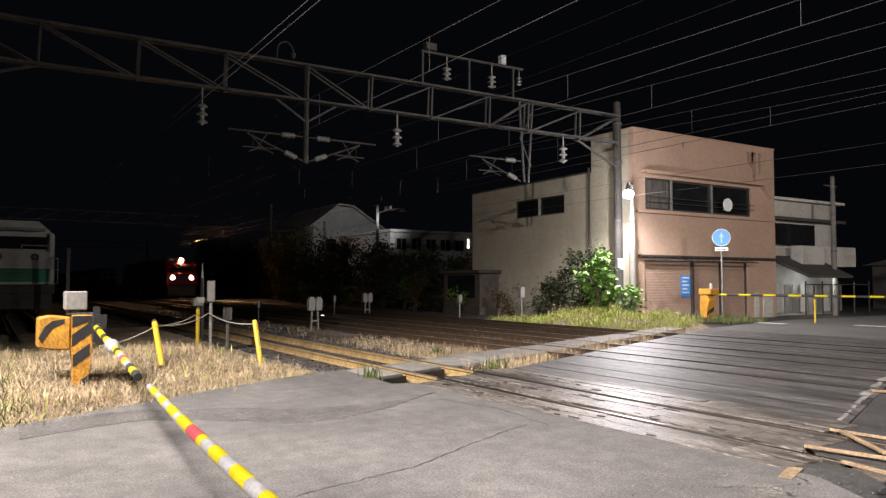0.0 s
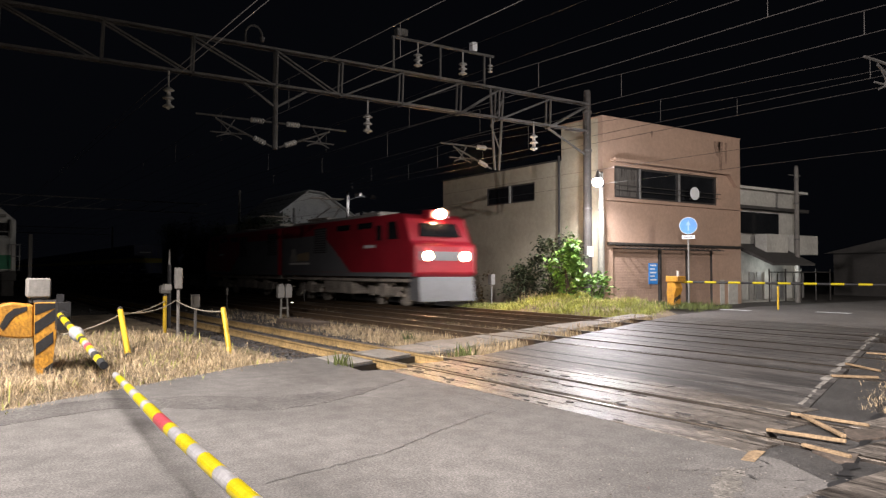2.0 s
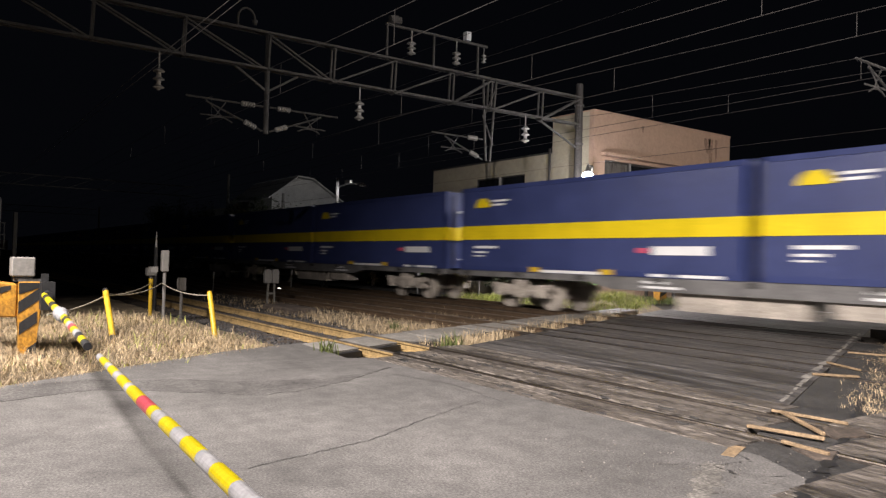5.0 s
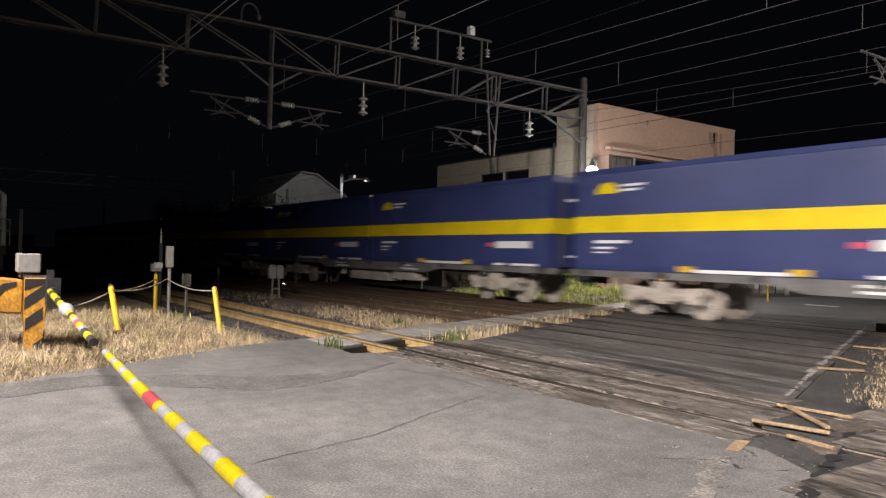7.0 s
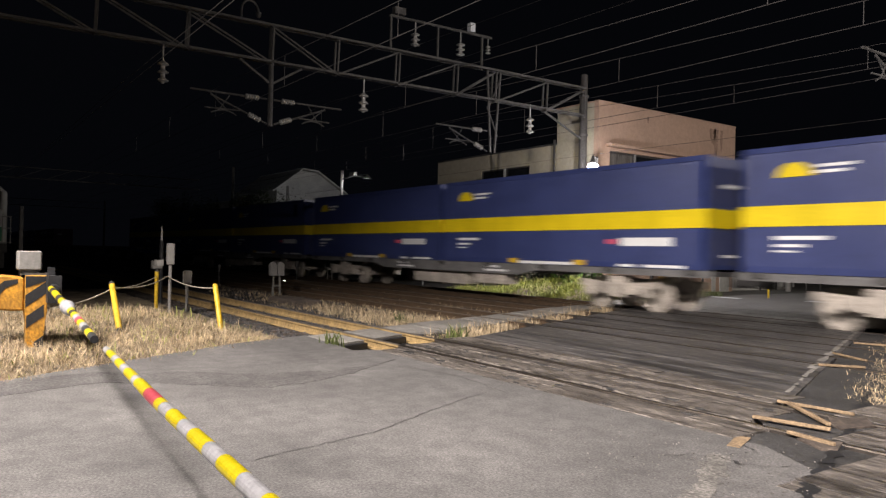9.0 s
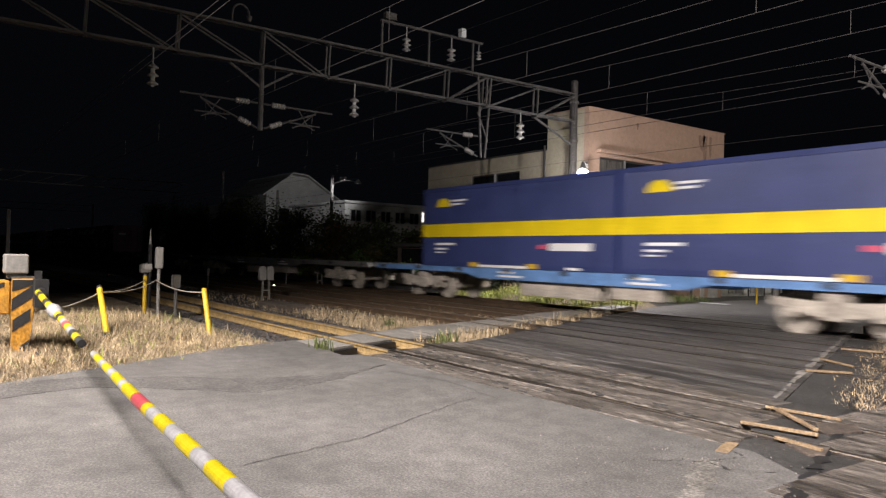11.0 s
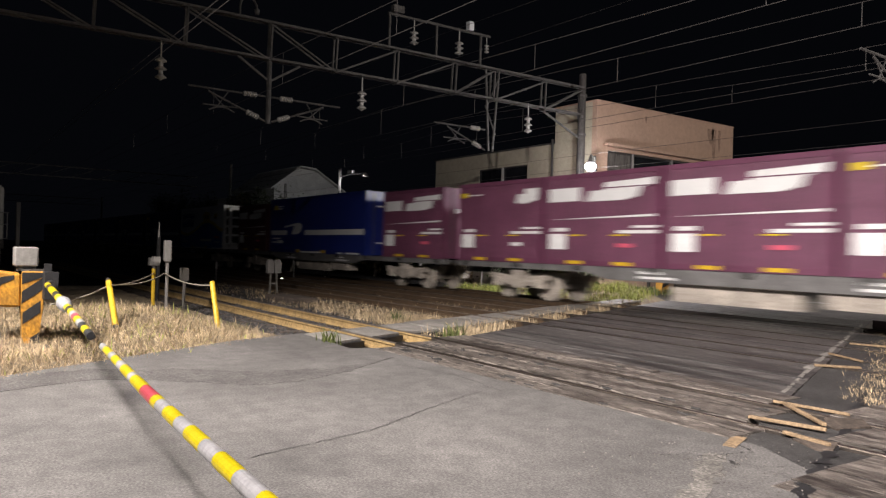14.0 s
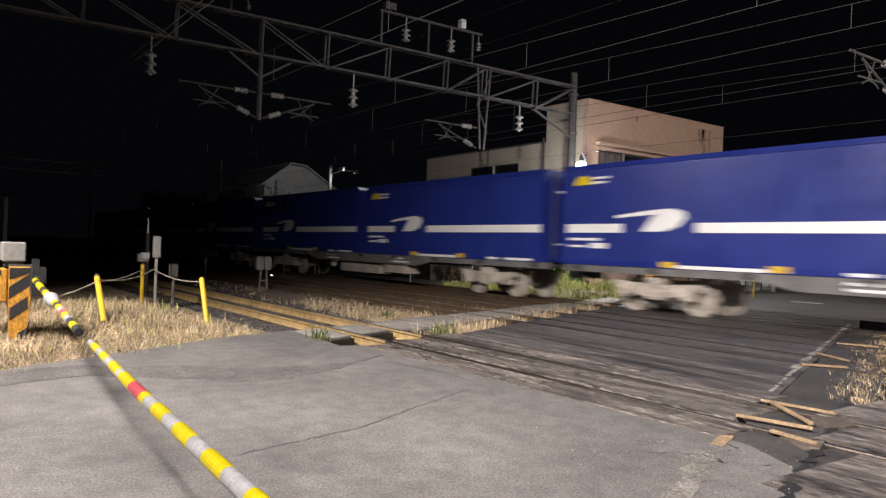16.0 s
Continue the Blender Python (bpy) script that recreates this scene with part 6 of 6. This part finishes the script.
            part("headlight", bm, HEAD if s > 0 else FRAME_DARK, body)
            part("headlight_shield", lamp_shield(s * (H + .02), y, 1.95, .18, s * .08), BLACK, body, "black ring added to keep headlight off the nose")
        bm = bmesh.new()
        x0, x1 = sorted((s * (H - .95), s * (H - .45)))
        box(bm, x0, x1, -.45, .45, 3.4, 3.75)
        part("lamp_housing", bm, LOCO_RED, body, bevel=.04)
        bm = bmesh.new()
        disc(bm, (s * (H - .41), 0, 3.58), "x", .19, .02, 18)
        part("top_headlight", bm, HEAD if s > 0 else FRAME_DARK, body)
        part("headlight_shield", lamp_shield(s * (H - .43), 0, 3.58, .2, s * .08), BLACK, body, "black ring added to keep headlight off the nose")
        bm = bmesh.new()
        box(bm, *sorted((s * .6, s * 9.6)), -.95, .95, 3.6, 3.78)
        box(bm, *sorted((s * 2, s * 3.4)), -.6, .6, 3.78, 3.98)
        box(bm, *sorted((s * 7.4, s * 8.8)), -.5, .5, 3.78, 3.92)
        part("roof_gear", bm, LOCO_ROOF, body, "dusty roof equipment", bevel=.03)
        bm = bmesh.new()
        for k in range(4):
            x = s * (4.6 + k * .7)
            tube(bm, (x, .3, 3.78), (x, .3, 4.1), .07, .04, 8)
        part("roof_insulator", bm, PORCELAIN, body)
        bm = bmesh.new()
        box(bm, *sorted((s * .4, s * (H - .3))), -1.2, 1.2, .95, 1.16)
        box(bm, *sorted((s * 4.7, s * 7.5)), -1.1, 1.1, .4, .95)
        part("underframe", bm, UNDER, body, "dusty underframe", bevel=.02)
        bm = bmesh.new()
        prism(bm, [(s * (H - .6), .3), (s * (H + .15), .25), (s * (H + .05), 1.16), (s * (H - .6), 1.16)], "y", -1.25, 1.25)
        part("snow_plough", bm, LOCO_GREY, body, "grey pilot")
        for x in (3.0, 10.2):
            bogie(top, s * x)
    bm = bmesh.new()
    box(bm, -.3, .3, -1.2, 1.2, 1.2, 3.5)
    part("gangway", bm, UNDER_DARK, top, "dark gangway bellows")
    # raised pantograph over the leading section, folded one behind
    for x0, up in ((3.0, 1.0), (-3.9, .18)):
        bm = bmesh.new()
        z = 3.95
        k = .45 + .6 * up
        for y in (-.5, .5):
            tube(bm, (x0 - .9, y, z), (x0 + .6, y * .5, z + k * .5), .025, n=6)
            tube(bm, (x0 + .6, y * .5, z + k * .5), (x0 - .5, y * .6, z + k), .025, n=6)
        tube(bm, (x0 + .6, -.25, z + k * .5), (x0 + .6, .25, z + k * .5), .02, n=6)
        pan = part("pantograph", bm, UNDER, top)
        for dx in (-.15, .15):
            bm = bmesh.new()
            tube(bm, (x0 - .5 + dx, -.85, z + k), (x0 - .5 + dx, .85, z + k), .03, n=6)
            part("contact_strip", bm, UNDER, pan)
        for y in (-.7, .6):
            bm = bmesh.new()
            box(bm, x0 - 1.1, x0 + 1.1, y, y + .1, z - .1, z)
            part("base_rail", bm, UNDER, pan)
    return top


def place(ob, x, z=0.0):
    moving.append((ob, x, z))


place(locomotive(), -85.0)
protos = {}


def put_wagon(front, rear, material, label):
    key = (material.name, round(front - rear, 1))
    if key not in protos:
        protos[key] = wagon(front - rear - .7, material, label)
        place(protos[key], (front + rear) / 2)
    else:
        place(copy_thing(protos[key], pose(0, TY, 0)), (front + rear) / 2)


def put_box(kind, front, rear, maker, *args):
    key = (kind, round(front - rear, 2), *args[1:])
    if key not in protos:
        protos[key] = maker(front - rear, *args)
        place(protos[key], (front + rear) / 2, 1.12)
    else:
        place(copy_thing(protos[key], pose(0, TY, 1.12)), (front + rear) / 2, 1.12)


GREY_L = "long grey flat wagon for containers on two bogies"
put_wagon(-98.4, -120.4, DECK, GREY_L)
for k in range(6):
    f = -120.6 - 22 * k
    put_wagon(f, f - 22, DECK, GREY_L)
    for d in (.45, 11.15):
        if k == 4 and d < 1:
            put_box("deep", f - d, f - d - 10.4, yellow_banded, C_BLUE2, "deep blue ribbed container with a yellow band and red mark")
        else:
            put_box("yellow", f - d, f - d - 10.4, yellow_banded)
put_wagon(-252.8, -273.8, DECK, GREY_L)
put_wagon(-273.8, -294.8, DECK_BLUE, "long blue flat wagon for containers on two bogies")
for a in (-253.2, -263.5, -273.4, -282.35):
    put_box("yellow", a, a - (8.9 if a < -270 else 10.0), yellow_banded)
put_wagon(-294.8, -318.4, DECK, "empty grey flat wagon on two bogies")
put_wagon(-318.4, -341.6, DECK_BROWN, "empty brown flat wagon on two bogies")
put_wagon(-341.6, -363.6, DECK, GREY_L)
for k in range(5):
    f = -342.3 - 4.2 * k
    wine = "wine red freight container with white block emblem" if k != 4 else "dark red freight container with a yellow square"
    put_box("wine%d" % (k % 2), f, f - 4.1, small_box, C_PURPLE, wine, (1, 1, 2, 2, 1)[k])
put_wagon(-363.6, -385.6, DECK, GREY_L)
put_box("wine0", -364.1, -368.2, small_box, C_PURPLE, "wine red freight container with white block emblem", 2)
put_box("white", -369.6, -379.8, white_striped)
put_box("brown", -380.4, -384.6, small_box, C_PURPLE2, "brown freight container with white block emblem", 4)
put_wagon(-385.6, -407.2, DECK, GREY_L)
put_box("wave", -387.25, -396.5, curved_white)
put_box("white", -396.8, -407.0, white_striped)
for k in range(3):
    f = -407.2 - 22.1 * k
    put_wagon(f, f - 22, DECK, GREY_L)
    for d in (.5, 11.3):
        put_box("white", f - d, f - d - 10.2, white_striped)


def motions():
    """The train runs through at an even pace."""
    for ob, x, z in moving:
        walk(ob, [(t, pose(x + SPEED * t, TY, z)) for t in (0.0, 4.0, 8.0, 12.0, 16.0)])


motions()
